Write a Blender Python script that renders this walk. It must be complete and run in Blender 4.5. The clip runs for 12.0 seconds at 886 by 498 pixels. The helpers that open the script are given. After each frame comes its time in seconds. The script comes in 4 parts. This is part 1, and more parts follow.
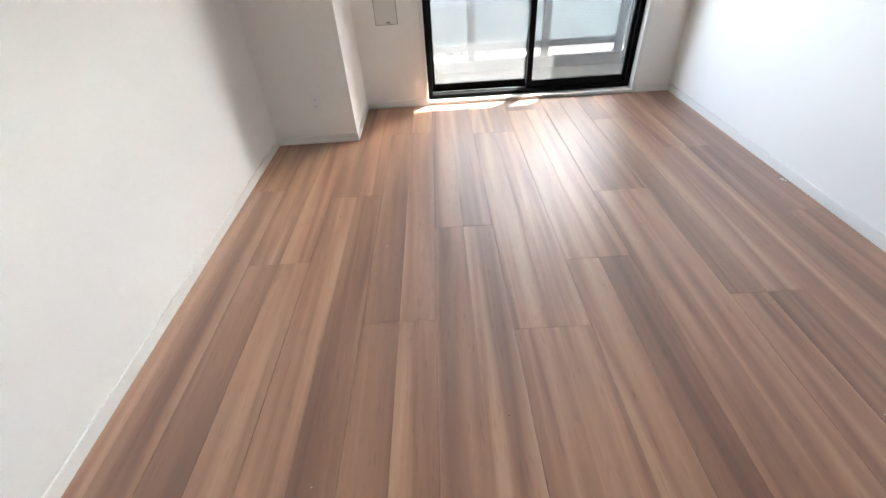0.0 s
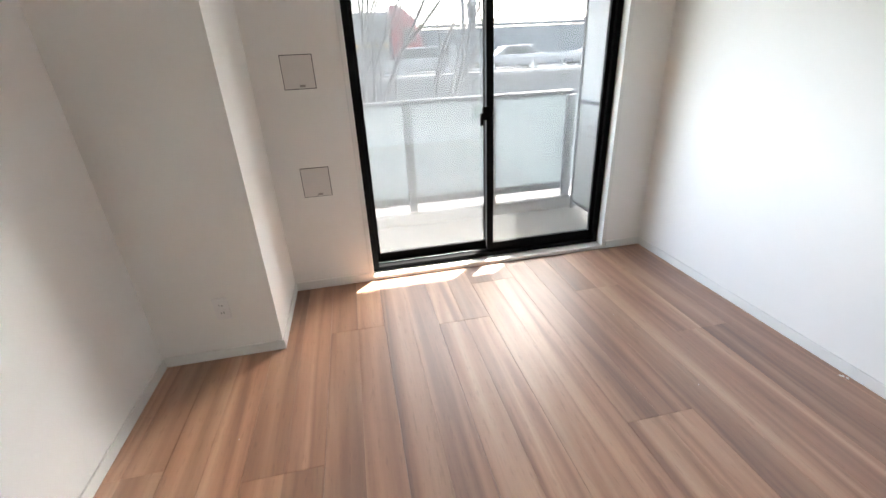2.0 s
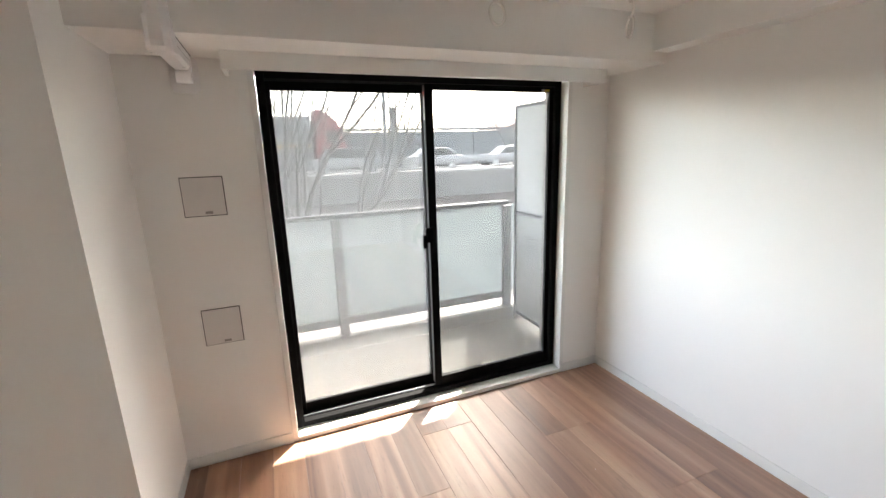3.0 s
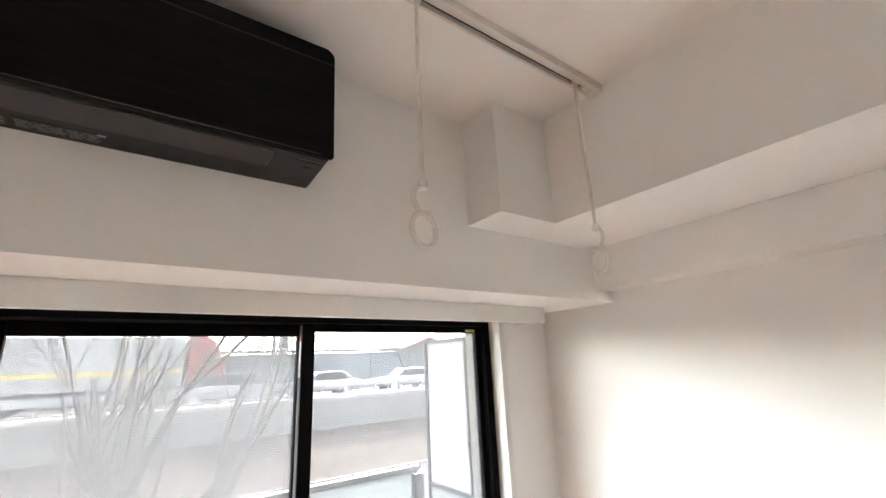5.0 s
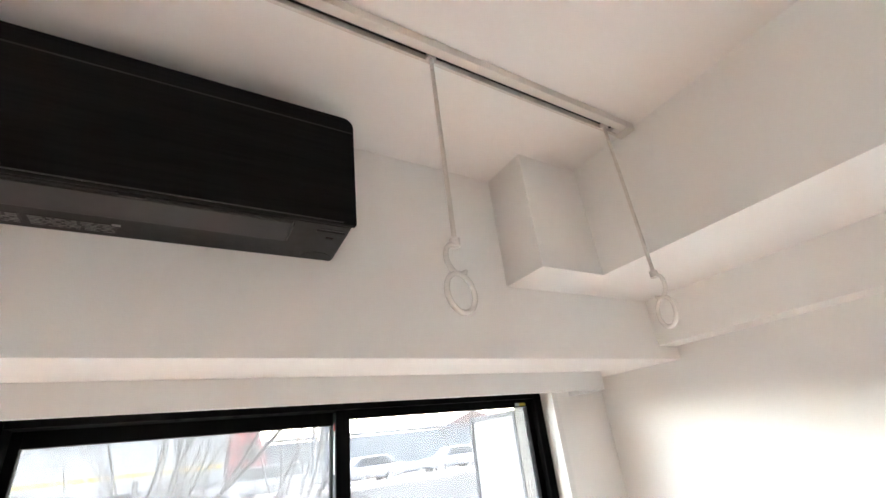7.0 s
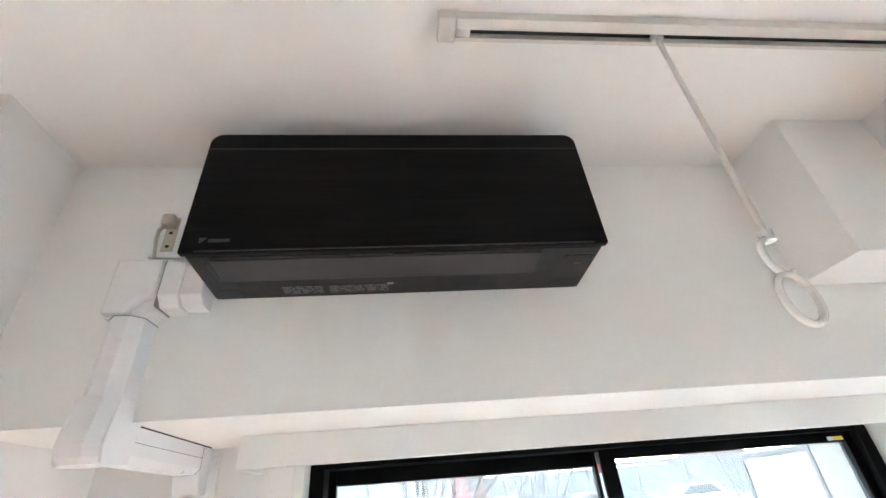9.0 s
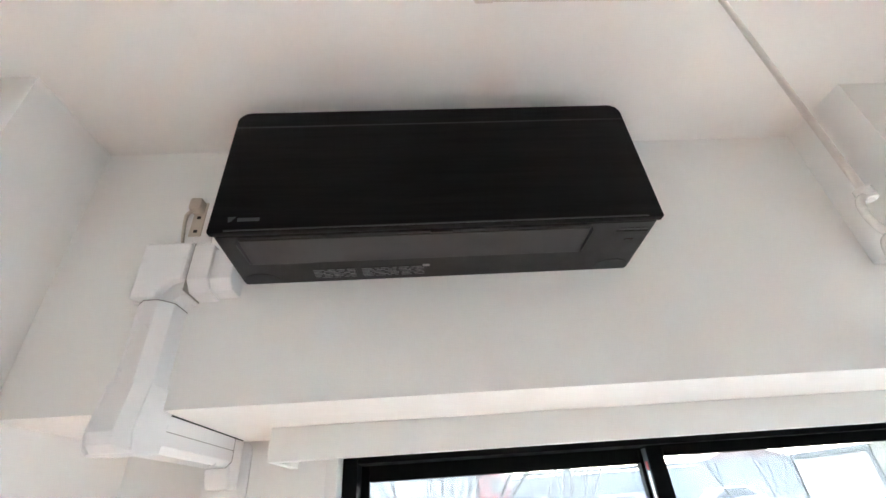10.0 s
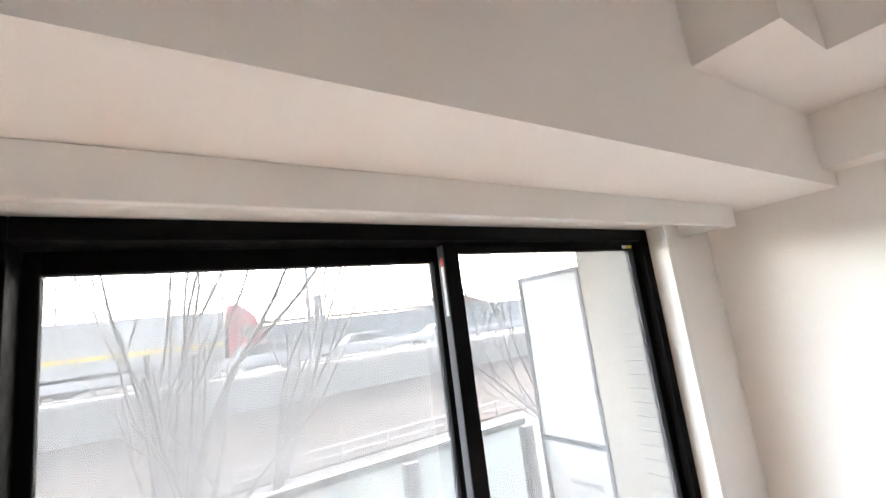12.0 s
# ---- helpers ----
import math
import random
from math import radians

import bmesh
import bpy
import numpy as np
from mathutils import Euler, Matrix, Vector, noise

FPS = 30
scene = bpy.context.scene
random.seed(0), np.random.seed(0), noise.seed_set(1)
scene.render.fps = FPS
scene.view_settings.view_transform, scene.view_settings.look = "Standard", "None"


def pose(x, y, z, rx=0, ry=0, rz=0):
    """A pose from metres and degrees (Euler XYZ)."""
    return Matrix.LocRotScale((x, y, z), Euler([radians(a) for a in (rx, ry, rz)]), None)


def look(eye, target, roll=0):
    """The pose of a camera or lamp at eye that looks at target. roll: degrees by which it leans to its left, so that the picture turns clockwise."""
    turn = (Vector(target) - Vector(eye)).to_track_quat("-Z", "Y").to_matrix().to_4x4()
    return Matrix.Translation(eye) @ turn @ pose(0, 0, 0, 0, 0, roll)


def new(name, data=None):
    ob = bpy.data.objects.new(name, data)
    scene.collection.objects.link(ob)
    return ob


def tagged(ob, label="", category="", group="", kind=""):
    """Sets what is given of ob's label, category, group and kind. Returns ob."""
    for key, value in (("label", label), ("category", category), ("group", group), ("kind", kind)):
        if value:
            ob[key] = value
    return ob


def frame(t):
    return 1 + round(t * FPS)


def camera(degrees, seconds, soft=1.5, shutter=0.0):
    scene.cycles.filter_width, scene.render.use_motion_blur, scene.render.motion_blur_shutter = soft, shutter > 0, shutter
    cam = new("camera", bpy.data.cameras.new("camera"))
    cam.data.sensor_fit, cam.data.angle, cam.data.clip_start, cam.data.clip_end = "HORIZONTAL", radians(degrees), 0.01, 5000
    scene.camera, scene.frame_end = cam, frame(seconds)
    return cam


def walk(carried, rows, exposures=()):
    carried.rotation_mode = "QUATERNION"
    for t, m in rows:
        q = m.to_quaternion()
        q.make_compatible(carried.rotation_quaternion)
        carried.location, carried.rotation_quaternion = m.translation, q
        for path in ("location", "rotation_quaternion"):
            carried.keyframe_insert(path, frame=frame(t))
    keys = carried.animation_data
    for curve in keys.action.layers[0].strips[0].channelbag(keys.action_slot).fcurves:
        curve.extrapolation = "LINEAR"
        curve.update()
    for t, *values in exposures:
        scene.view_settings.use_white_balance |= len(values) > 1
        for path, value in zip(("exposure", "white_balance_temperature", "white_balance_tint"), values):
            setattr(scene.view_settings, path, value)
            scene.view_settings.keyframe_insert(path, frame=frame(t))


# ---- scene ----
cam = camera(92.6, 12.0)
PATH = [
    (0, (-1.926, -3.556, 1.279), (-1.947, -1.994, 0.03), -4.0),
    (0.5, (-1.919, -3.404, 1.295), (-1.876, -1.785, 0.123), -3.7),
    (1, (-1.972, -3.146, 1.324), (-1.855, -1.465, 0.247), -3.5),
    (1.5, (-2.036, -2.904, 1.36), (-1.814, -1.169, 0.389), -3.1),
    (2, (-2.019, -2.608, 1.385), (-1.678, -0.824, 0.548), -2.9),
    (2.5, (-2.033, -2.368, 1.436), (-1.507, -0.56, 0.763), -2.3),
    (3, (-1.997, -2.157, 1.5), (-1.273, -0.349, 1.045), -1.8),
    (3.5, (-1.885, -1.962, 1.543), (-0.986, -0.187, 1.343), -1.8),
    (3.7, (-1.826, -1.876, 1.563), (-0.862, -0.125, 1.477), -1.9),
    (5.3, (-1.665, -1.413, 1.7), (-0.499, 0.092, 2.313), -3.1),
    (5.5, (-1.661, -1.404, 1.71), (-0.483, 0.074, 2.363), -3.5),
    (6, (-1.64, -1.404, 1.711), (-0.469, 0.04, 2.449), -4.5),
    (6.5, (-1.625, -1.39, 1.704), (-0.519, 0.08, 2.49), -5.4),
    (6.7, (-1.618, -1.375, 1.698), (-0.554, 0.107, 2.517), -6.2),
    (8.3, (-1.631, -1.333, 1.755), (-1.223, 0.389, 2.687), -5.1),
    (8.5, (-1.657, -1.313, 1.747), (-1.325, 0.402, 2.72), -5.1),
    (9, (-1.744, -1.262, 1.743), (-1.545, 0.442, 2.77), -4.9),
    (9.5, (-1.775, -1.22, 1.735), (-1.653, 0.474, 2.791), -4.4),
    (10, (-1.778, -1.191, 1.737), (-1.671, 0.516, 2.774), -4.2),
    (10.5, (-1.794, -1.152, 1.731), (-1.656, 0.573, 2.733), -4.0),
    (11, (-1.809, -1.08, 1.716), (-1.458, 0.726, 2.5), -6.6),
    (11.5, (-1.794, -0.962, 1.663), (-1.086, 0.844, 2.152), -8.1),
    (12, (-1.763, -0.799, 1.646), (-0.677, 0.845, 1.986), -7.2),
]
EXPOSURE = [(0.0, 6.12, 6500, 7), (2.5, 5.92, 6850, 8), (3.5, 5.78, 7200, 10), (5.5, 6.65, 6950, 11), (6.5, 6.75, 6900, 11), (8.5, 7.17, 6050, 4), (10.5, 7.2, 6050, 4), (11.0, 7.12, 6150, 5), (12.0, 6.52, 6850, 12)]
walk(cam, [(t, look(eye, target, roll)) for t, eye, target, roll in PATH], EXPOSURE)

# ---- light ----
world = bpy.data.worlds.new("sky")
scene.world = world
world.use_nodes = True
wn = world.node_tree
sky = wn.nodes.new("ShaderNodeTexSky")
sky.sky_type = "NISHITA"
sky.sun_disc = False
sky.sun_elevation = radians(45)
sky.sun_rotation = radians(43)
sky.air_density, sky.dust_density, sky.ozone_density = 1.0, 2.2, 1.0
haze = wn.nodes.new("ShaderNodeHueSaturation")
haze.inputs["Saturation"].default_value = 0.6
wn.links.new(sky.outputs[0], haze.inputs["Color"])
wn.links.new(haze.outputs[0], wn.nodes["Background"].inputs[0])
wn.nodes["Background"].inputs[1].default_value = 0.12

sun_data = bpy.data.lights.new("sun", "SUN")
sun_data.energy, sun_data.angle, sun_data.color = 0.95, radians(0.8), (1.0, 0.975, 0.94)
sun = new("sun", sun_data)
sun.matrix_world = look((20, 21, 29.5), (0, 0, 0))


# guides the sky's light through the window opening; gives off none itself
guide_data = bpy.data.lights.new("window_sky", "AREA")
guide_data.shape, guide_data.size, guide_data.size_y = "RECTANGLE", 1.70, 1.86
guide_data.cycles.is_portal = True
guide = new("window_sky", guide_data)
guide.matrix_world = look((-1.157, 0.215, 0.955), (-1.157, -1.0, 0.955))


# ---- materials ----
def material(name, colour, rough=0.5, metal=0.0, spec=0.5):
    m = bpy.data.materials.new(name)
    m.use_nodes = True
    b = m.node_tree.nodes["Principled BSDF"]
    b.inputs["Base Color"].default_value = (*colour, 1)
    b.inputs["Roughness"].default_value = rough
    b.inputs["Metallic"].default_value = metal
    b.inputs["Specular IOR Level"].default_value = spec
    return m


def coords(m, scale=(1, 1, 1), jitter=False):
    nt = m.node_tree
    tc = nt.nodes.new("ShaderNodeTexCoord")
    mp = nt.nodes.new("ShaderNodeMapping")
    mp.inputs["Scale"].default_value = scale
    nt.links.new(tc.outputs["Object"], mp.inputs["Vector"])
    if jitter:
        info = nt.nodes.new("ShaderNodeObjectInfo")
        mul = nt.nodes.new("ShaderNodeMath")
        mul.operation = "MULTIPLY"
        mul.inputs[1].default_value = 37.0
        comb = nt.nodes.new("ShaderNodeCombineXYZ")
        nt.links.new(info.outputs["Random"], mul.inputs[0])
        for k in range(3):
            nt.links.new(mul.outputs[0], comb.inputs[k])
        nt.links.new(comb.outputs[0], mp.inputs["Location"])
    return mp.outputs[0]


def noise_tex(m, vec, scale, detail=4.0, rough=0.55, distortion=0.0):
    n = m.node_tree.nodes.new("ShaderNodeTexNoise")
    n.inputs["Scale"].default_value = scale
    n.inputs["Detail"].default_value = detail
    n.inputs["Roughness"].default_value = rough
    n.inputs["Distortion"].default_value = distortion
    m.node_tree.links.new(vec, n.inputs["Vector"])
    return n.outputs["Fac"]


def ramp(m, fac, stops):
    r = m.node_tree.nodes.new("ShaderNodeValToRGB")
    els = r.color_ramp.elements
    while len(els) < len(stops):
        els.new(0.5)
    for e, (p, c) in zip(els, stops):
        e.position, e.color = p, (*c, 1)
    m.node_tree.links.new(fac, r.inputs["Fac"])
    return r.outputs["Color"]


def mix(m, kind, fac, a, b):
    n = m.node_tree.nodes.new("ShaderNodeMix")
    n.data_type, n.blend_type = "RGBA", kind
    for value, k in ((fac, 0), (a, 6), (b, 7)):
        if hasattr(value, "is_output"):
            m.node_tree.links.new(value, n.inputs[k])
        elif k == 0:
            n.inputs[0].default_value = value
        else:
            n.inputs[k].default_value = (*value, 1)
    return n.outputs[2]


def set_in(m, name, out):
    m.node_tree.links.new(out, m.node_tree.nodes["Principled BSDF"].inputs[name])


def bump(m, height, strength, distance):
    n = m.node_tree.nodes.new("ShaderNodeBump")
    n.inputs["Strength"].default_value = strength
    n.inputs["Distance"].default_value = distance
    m.node_tree.links.new(height, n.inputs["Height"])
    set_in(m, "Normal", n.outputs[0])


def mottled(name, colour, rough, scale=3.0, amount=0.06, grain=0.0, grain_scale=400.0, metal=0.0, spec=0.5):
    """A plain surface with soft tone variation, uneven gloss and fine relief."""
    m = material(name, colour, rough, metal, spec)
    v = coords(m)
    big = noise_tex(m, v, scale, 5.0)
    dark = tuple(c * (1 - amount) for c in colour)
    light = tuple(min(1, c * (1 + amount)) for c in colour)
    set_in(m, "Base Color", ramp(m, big, ((0.3, dark), (0.7, light))))
    r = ramp(m, noise_tex(m, v, scale * 6, 3.0), ((0.3, (rough * 0.85,) * 3), (0.7, (min(1, rough * 1.15),) * 3)))
    set_in(m, "Roughness", r)
    if grain:
        bump(m, noise_tex(m, v, grain_scale, 3.0, 0.6), grain, 0.001)
    return m


WALL = mottled("wallpaper", (0.862, 0.856, 0.829), 0.75, 1.3, 0.012, 0.35, 260.0)
CEIL = mottled("ceiling_paper", (0.88, 0.876, 0.85), 0.8, 1.1, 0.012, 0.35, 220.0)
TRIM = mottled("white_trim", (0.80, 0.803, 0.775), 0.4, 4.0, 0.02)
PLASTIC = mottled("white_plastic", (0.83, 0.825, 0.82), 0.32, 6.0, 0.015)
HATCH = mottled("hatch_cover", (0.72, 0.70, 0.675), 0.55, 8.0, 0.02)
MID_GREY = mottled("seam_and_shade_grey", (0.32, 0.30, 0.28), 0.6, 20.0, 0.05)
IVORY = mottled("ivory_plastic", (0.55, 0.49, 0.41), 0.4, 10.0, 0.03)
BLACK = mottled("black_aluminium", (0.0035, 0.0035, 0.0038), 0.6, 5.0, 0.15, 0.05, 600.0, 0.0, 0.045)
GREY_AL = mottled("grey_aluminium", (0.085, 0.092, 0.10), 0.4, 5.0, 0.06, 0.05, 600.0, 0.35)
LIT_STILE = mottled("lit_stile_grey", (0.11, 0.113, 0.118), 0.6, 5.0, 0.06, 0.0, 1.0, 0.0, 0.1)
STEEL = mottled("bright_aluminium", (0.55, 0.56, 0.58), 0.35, 9.0, 0.05, 0.0, 1.0, 0.8)
SLOT = material("dark_slot", (0.012, 0.011, 0.011), 0.6)
CONCRETE = mottled("concrete", (0.26, 0.252, 0.24), 0.85, 2.2, 0.14, 0.4, 90.0)
BALC = mottled("balcony_sheet", (0.30, 0.275, 0.235), 0.7, 3.0, 0.10, 0.3, 150.0)
CREAM = mottled("cream_render", (0.42, 0.39, 0.335), 0.8, 2.5, 0.05, 0.4, 120.0)
TILE = mottled("cream_tile", (0.46, 0.435, 0.39), 0.35, 9.0, 0.06)
GROUT = mottled("grout", (0.22, 0.21, 0.20), 0.9, 9.0, 0.1)
BOARD = mottled("partition_board", (0.60, 0.615, 0.615), 0.5, 2.0, 0.03)
RAIL = mottled("cream_steel", (0.70, 0.67, 0.62), 0.38, 6.0, 0.02)
RING = mottled("white_resin", (0.80, 0.78, 0.74), 0.25, 6.0, 0.02)
ASPHALT = mottled("asphalt", (0.030, 0.030, 0.031), 0.9, 0.6, 0.2, 0.4, 60.0)
# base colour lowered so the bright daylight on the concrete does not clip
ROAD_CONC = mottled("darkened_concrete", (0.12, 0.118, 0.114), 0.9, 0.5, 0.2, 0.4, 30.0)
EARTH = mottled("earth", (0.040, 0.032, 0.026), 0.95, 0.8, 0.3, 0.5, 20.0)
BARRIER = mottled("noise_barrier", (0.090, 0.101, 0.108), 0.55, 0.7, 0.08)
WHITE_STEEL = mottled("white_steel", (0.20, 0.204, 0.208), 0.45, 1.5, 0.05)
BARK = mottled("bark", (0.05, 0.045, 0.04), 0.9, 12.0, 0.3, 0.5, 80.0)
DRY = mottled("dry_shrub", (0.060, 0.045, 0.033), 0.9, 6.0, 0.35)
CAR_WHITE = mottled("white_car_paint", (0.15, 0.152, 0.155), 0.25, 2.0, 0.02)
CAR_GREY = mottled("grey_car_paint", (0.2, 0.21, 0.22), 0.25, 2.0, 0.03, 0.0, 1.0, 0.4)
TRUCK_RED = mottled("red_truck_paint", (0.16, 0.013, 0.014), 0.3, 2.0, 0.05)
CAR_GLASS = material("car_glass", (0.03, 0.035, 0.04), 0.08)
TYRE = material("tyre_rubber", (0.02, 0.02, 0.02), 0.85)
YELLOW = mottled("yellow_stripe", (0.62, 0.40, 0.03), 0.5, 3.0, 0.05)
ROOF = mottled("brown_roof", (0.10, 0.06, 0.05), 0.8, 2.0, 0.15)
PAPER = mottled("sticker_paper", (0.72, 0.72, 0.70), 0.6, 30.0, 0.05)
STICK_Y = mottled("yellow_sticker", (0.70, 0.52, 0.08), 0.6, 30.0, 0.05)
STICK_R = mottled("red_sticker", (0.55, 0.06, 0.05), 0.6, 30.0, 0.05)
PRINT = mottled("grey_print", (0.30, 0.30, 0.30), 0.6, 120.0, 0.35)
AC_PRINT = mottled("dim_print", (0.20, 0.20, 0.20), 0.6, 120.0, 0.35)
MARK = material("dim_silver_mark", (0.045, 0.045, 0.045), 0.4, 0.2)
LIP = material("dull_lip", (0.03, 0.029, 0.029), 0.3, 0.3)
LEAFY = mottled("dead_leaf", (0.20, 0.12, 0.06), 0.85, 30.0, 0.3)
AC_BODY = mottled("black_plastic", (0.0135, 0.0126, 0.0122), 0.42, 6.0, 0.12, 0.12, 900.0, 0.0, 0.4)


def wood_floor():
    m = material("wood_plank", (0.3, 0.18, 0.11), 0.3, 0.0, 0.2)
    nt = m.node_tree
    v = coords(m, (1, 1, 1), True)
    # the two strips of a board have figures of their own
    raw = nt.nodes.new("ShaderNodeTexCoord")
    sep = nt.nodes.new("ShaderNodeSeparateXYZ")
    nt.links.new(raw.outputs["Object"], sep.inputs[0])
    side = nt.nodes.new("ShaderNodeMath")
    side.operation = "GREATER_THAN"
    side.inputs[1].default_value = 0.0
    nt.links.new(sep.outputs[0], side.inputs[0])
    shift = nt.nodes.new("ShaderNodeCombineXYZ")
    nt.links.new(side.outputs[0], shift.inputs[2])
    far = nt.nodes.new("ShaderNodeVectorMath")
    far.operation = "MULTIPLY_ADD"
    far.inputs[1].default_value = (0, 0, 7.3)
    nt.links.new(shift.outputs[0], far.inputs[0])
    nt.links.new(v, far.inputs[2])
    v = far.outputs[0]
    stretch = nt.nodes.new("ShaderNodeMapping")
    stretch.inputs["Scale"].default_value = (1.0, 0.042, 1.0)
    nt.links.new(v, stretch.inputs["Vector"])
    short = nt.nodes.new("ShaderNodeMapping")
    short.inputs["Scale"].default_value = (1.0, 0.13, 1.0)
    nt.links.new(v, short.inputs["Vector"])
    fleck = noise_tex(m, short.outputs[0], 95.0, 2.0, 0.5)
    s = stretch.outputs[0]
    broad = noise_tex(m, s, 9.5, 2.4, 0.5, 0.9)
    fine = noise_tex(m, s, 42.0, 4.0, 0.6, 0.6)
    pore = noise_tex(m, s, 330.0, 2.0, 0.6)
    base = ramp(m, broad, ((0.30, (0.205, 0.088, 0.048)), (0.42, (0.325, 0.160, 0.092)), (0.54, (0.420, 0.230, 0.136)), (0.72, (0.530, 0.335, 0.215))))
    streak = ramp(m, fine, ((0.3, (0.70, 0.66, 0.64)), (0.62, (1.06, 1.05, 1.04))))
    # reddish heartwood running through some boards
    long = nt.nodes.new("ShaderNodeMapping")
    long.inputs["Scale"].default_value = (1.0, 0.030, 1.0)
    nt.links.new(v, long.inputs["Vector"])
    heart = noise_tex(m, long.outputs[0], 10.0, 1.5, 0.5, 0.35)
    col = mix(m, "MULTIPLY", 0.7, base, ramp(m, heart, ((0.30, (0.56, 0.47, 0.43)), (0.40, (0.82, 0.77, 0.74)), (0.46, (1, 1, 1)))))
    col = mix(m, "MULTIPLY", 0.30, col, streak)
    col = mix(m, "MULTIPLY", 0.16, col, ramp(m, pore, ((0.35, (0.72, 0.68, 0.65)), (0.6, (1, 1, 1)))))
    col = mix(m, "MULTIPLY", 0.45, col, ramp(m, fleck, ((0.30, (0.62, 0.55, 0.5)), (0.40, (1, 1, 1)))))
    # knots and pale flecks
    knot = nt.nodes.new("ShaderNodeTexVoronoi")
    knot.inputs["Scale"].default_value = 3.2
    kmap = nt.nodes.new("ShaderNodeMapping")
    kmap.inputs["Scale"].default_value = (1.6, 0.6, 1.0)
    nt.links.new(v, kmap.inputs["Vector"])
    nt.links.new(kmap.outputs[0], knot.inputs["Vector"])
    kfac = ramp(m, knot.outputs["Distance"], ((0.0, (0.5, 0.45, 0.42)), (0.045, (1, 1, 1))))
    col = mix(m, "MULTIPLY", 0.8, col, kfac)
    info = nt.nodes.new("ShaderNodeObjectInfo")
    mixed = nt.nodes.new("ShaderNodeMath")
    mixed.operation = "MULTIPLY_ADD"
    mixed.inputs[1].default_value = 0.391
    nt.links.new(side.outputs[0], mixed.inputs[0])
    nt.links.new(info.outputs["Random"], mixed.inputs[2])
    wrap = nt.nodes.new("ShaderNodeMath")
    wrap.operation = "FRACT"
    nt.links.new(mixed.outputs[0], wrap.inputs[0])
    tone = ramp(m, wrap.outputs[0], ((0.0, (0.76, 0.70, 0.66)), (0.40, (0.98, 0.945, 0.92)), (0.75, (1.06, 1.03, 1.01)), (1.0, (1.20, 1.21, 1.20))))
    col = mix(m, "MULTIPLY", 1.0, col, tone)
    set_in(m, "Base Color", col)
    set_in(m, "Roughness", ramp(m, fine, ((0.3, (0.50, 0.50, 0.50)), (0.7, (0.47, 0.47, 0.47)))))
    bump(m, fine, 0.03, 0.001)
    b = nt.nodes["Principled BSDF"]
    b.inputs["Coat Weight"].default_value = 0.95
    b.inputs["Coat Roughness"].default_value = 0.43
    b.inputs["Coat IOR"].default_value = 1.95
    flat = nt.nodes.new("ShaderNodeNewGeometry")
    nt.links.new(flat.outputs["Normal"], b.inputs["Coat Normal"])
    return m


def ac_wood():
    m = material("black_wood_panel", (0.008, 0.007, 0.007), 0.45, 0.0, 0.06)
    v = coords(m, (0.05, 1, 1))
    n = noise_tex(m, v, 90.0, 5.0, 0.6, 0.4)
    set_in(m, "Base Color", ramp(m, n, ((0.3, (0.0045, 0.0038, 0.0040)), (0.7, (0.0105, 0.0088, 0.0092)))))
    set_in(m, "Roughness", ramp(m, n, ((0.3, (0.5,) * 3), (0.7, (0.36,) * 3))))
    bump(m, n, 0.25, 0.0006)
    return m


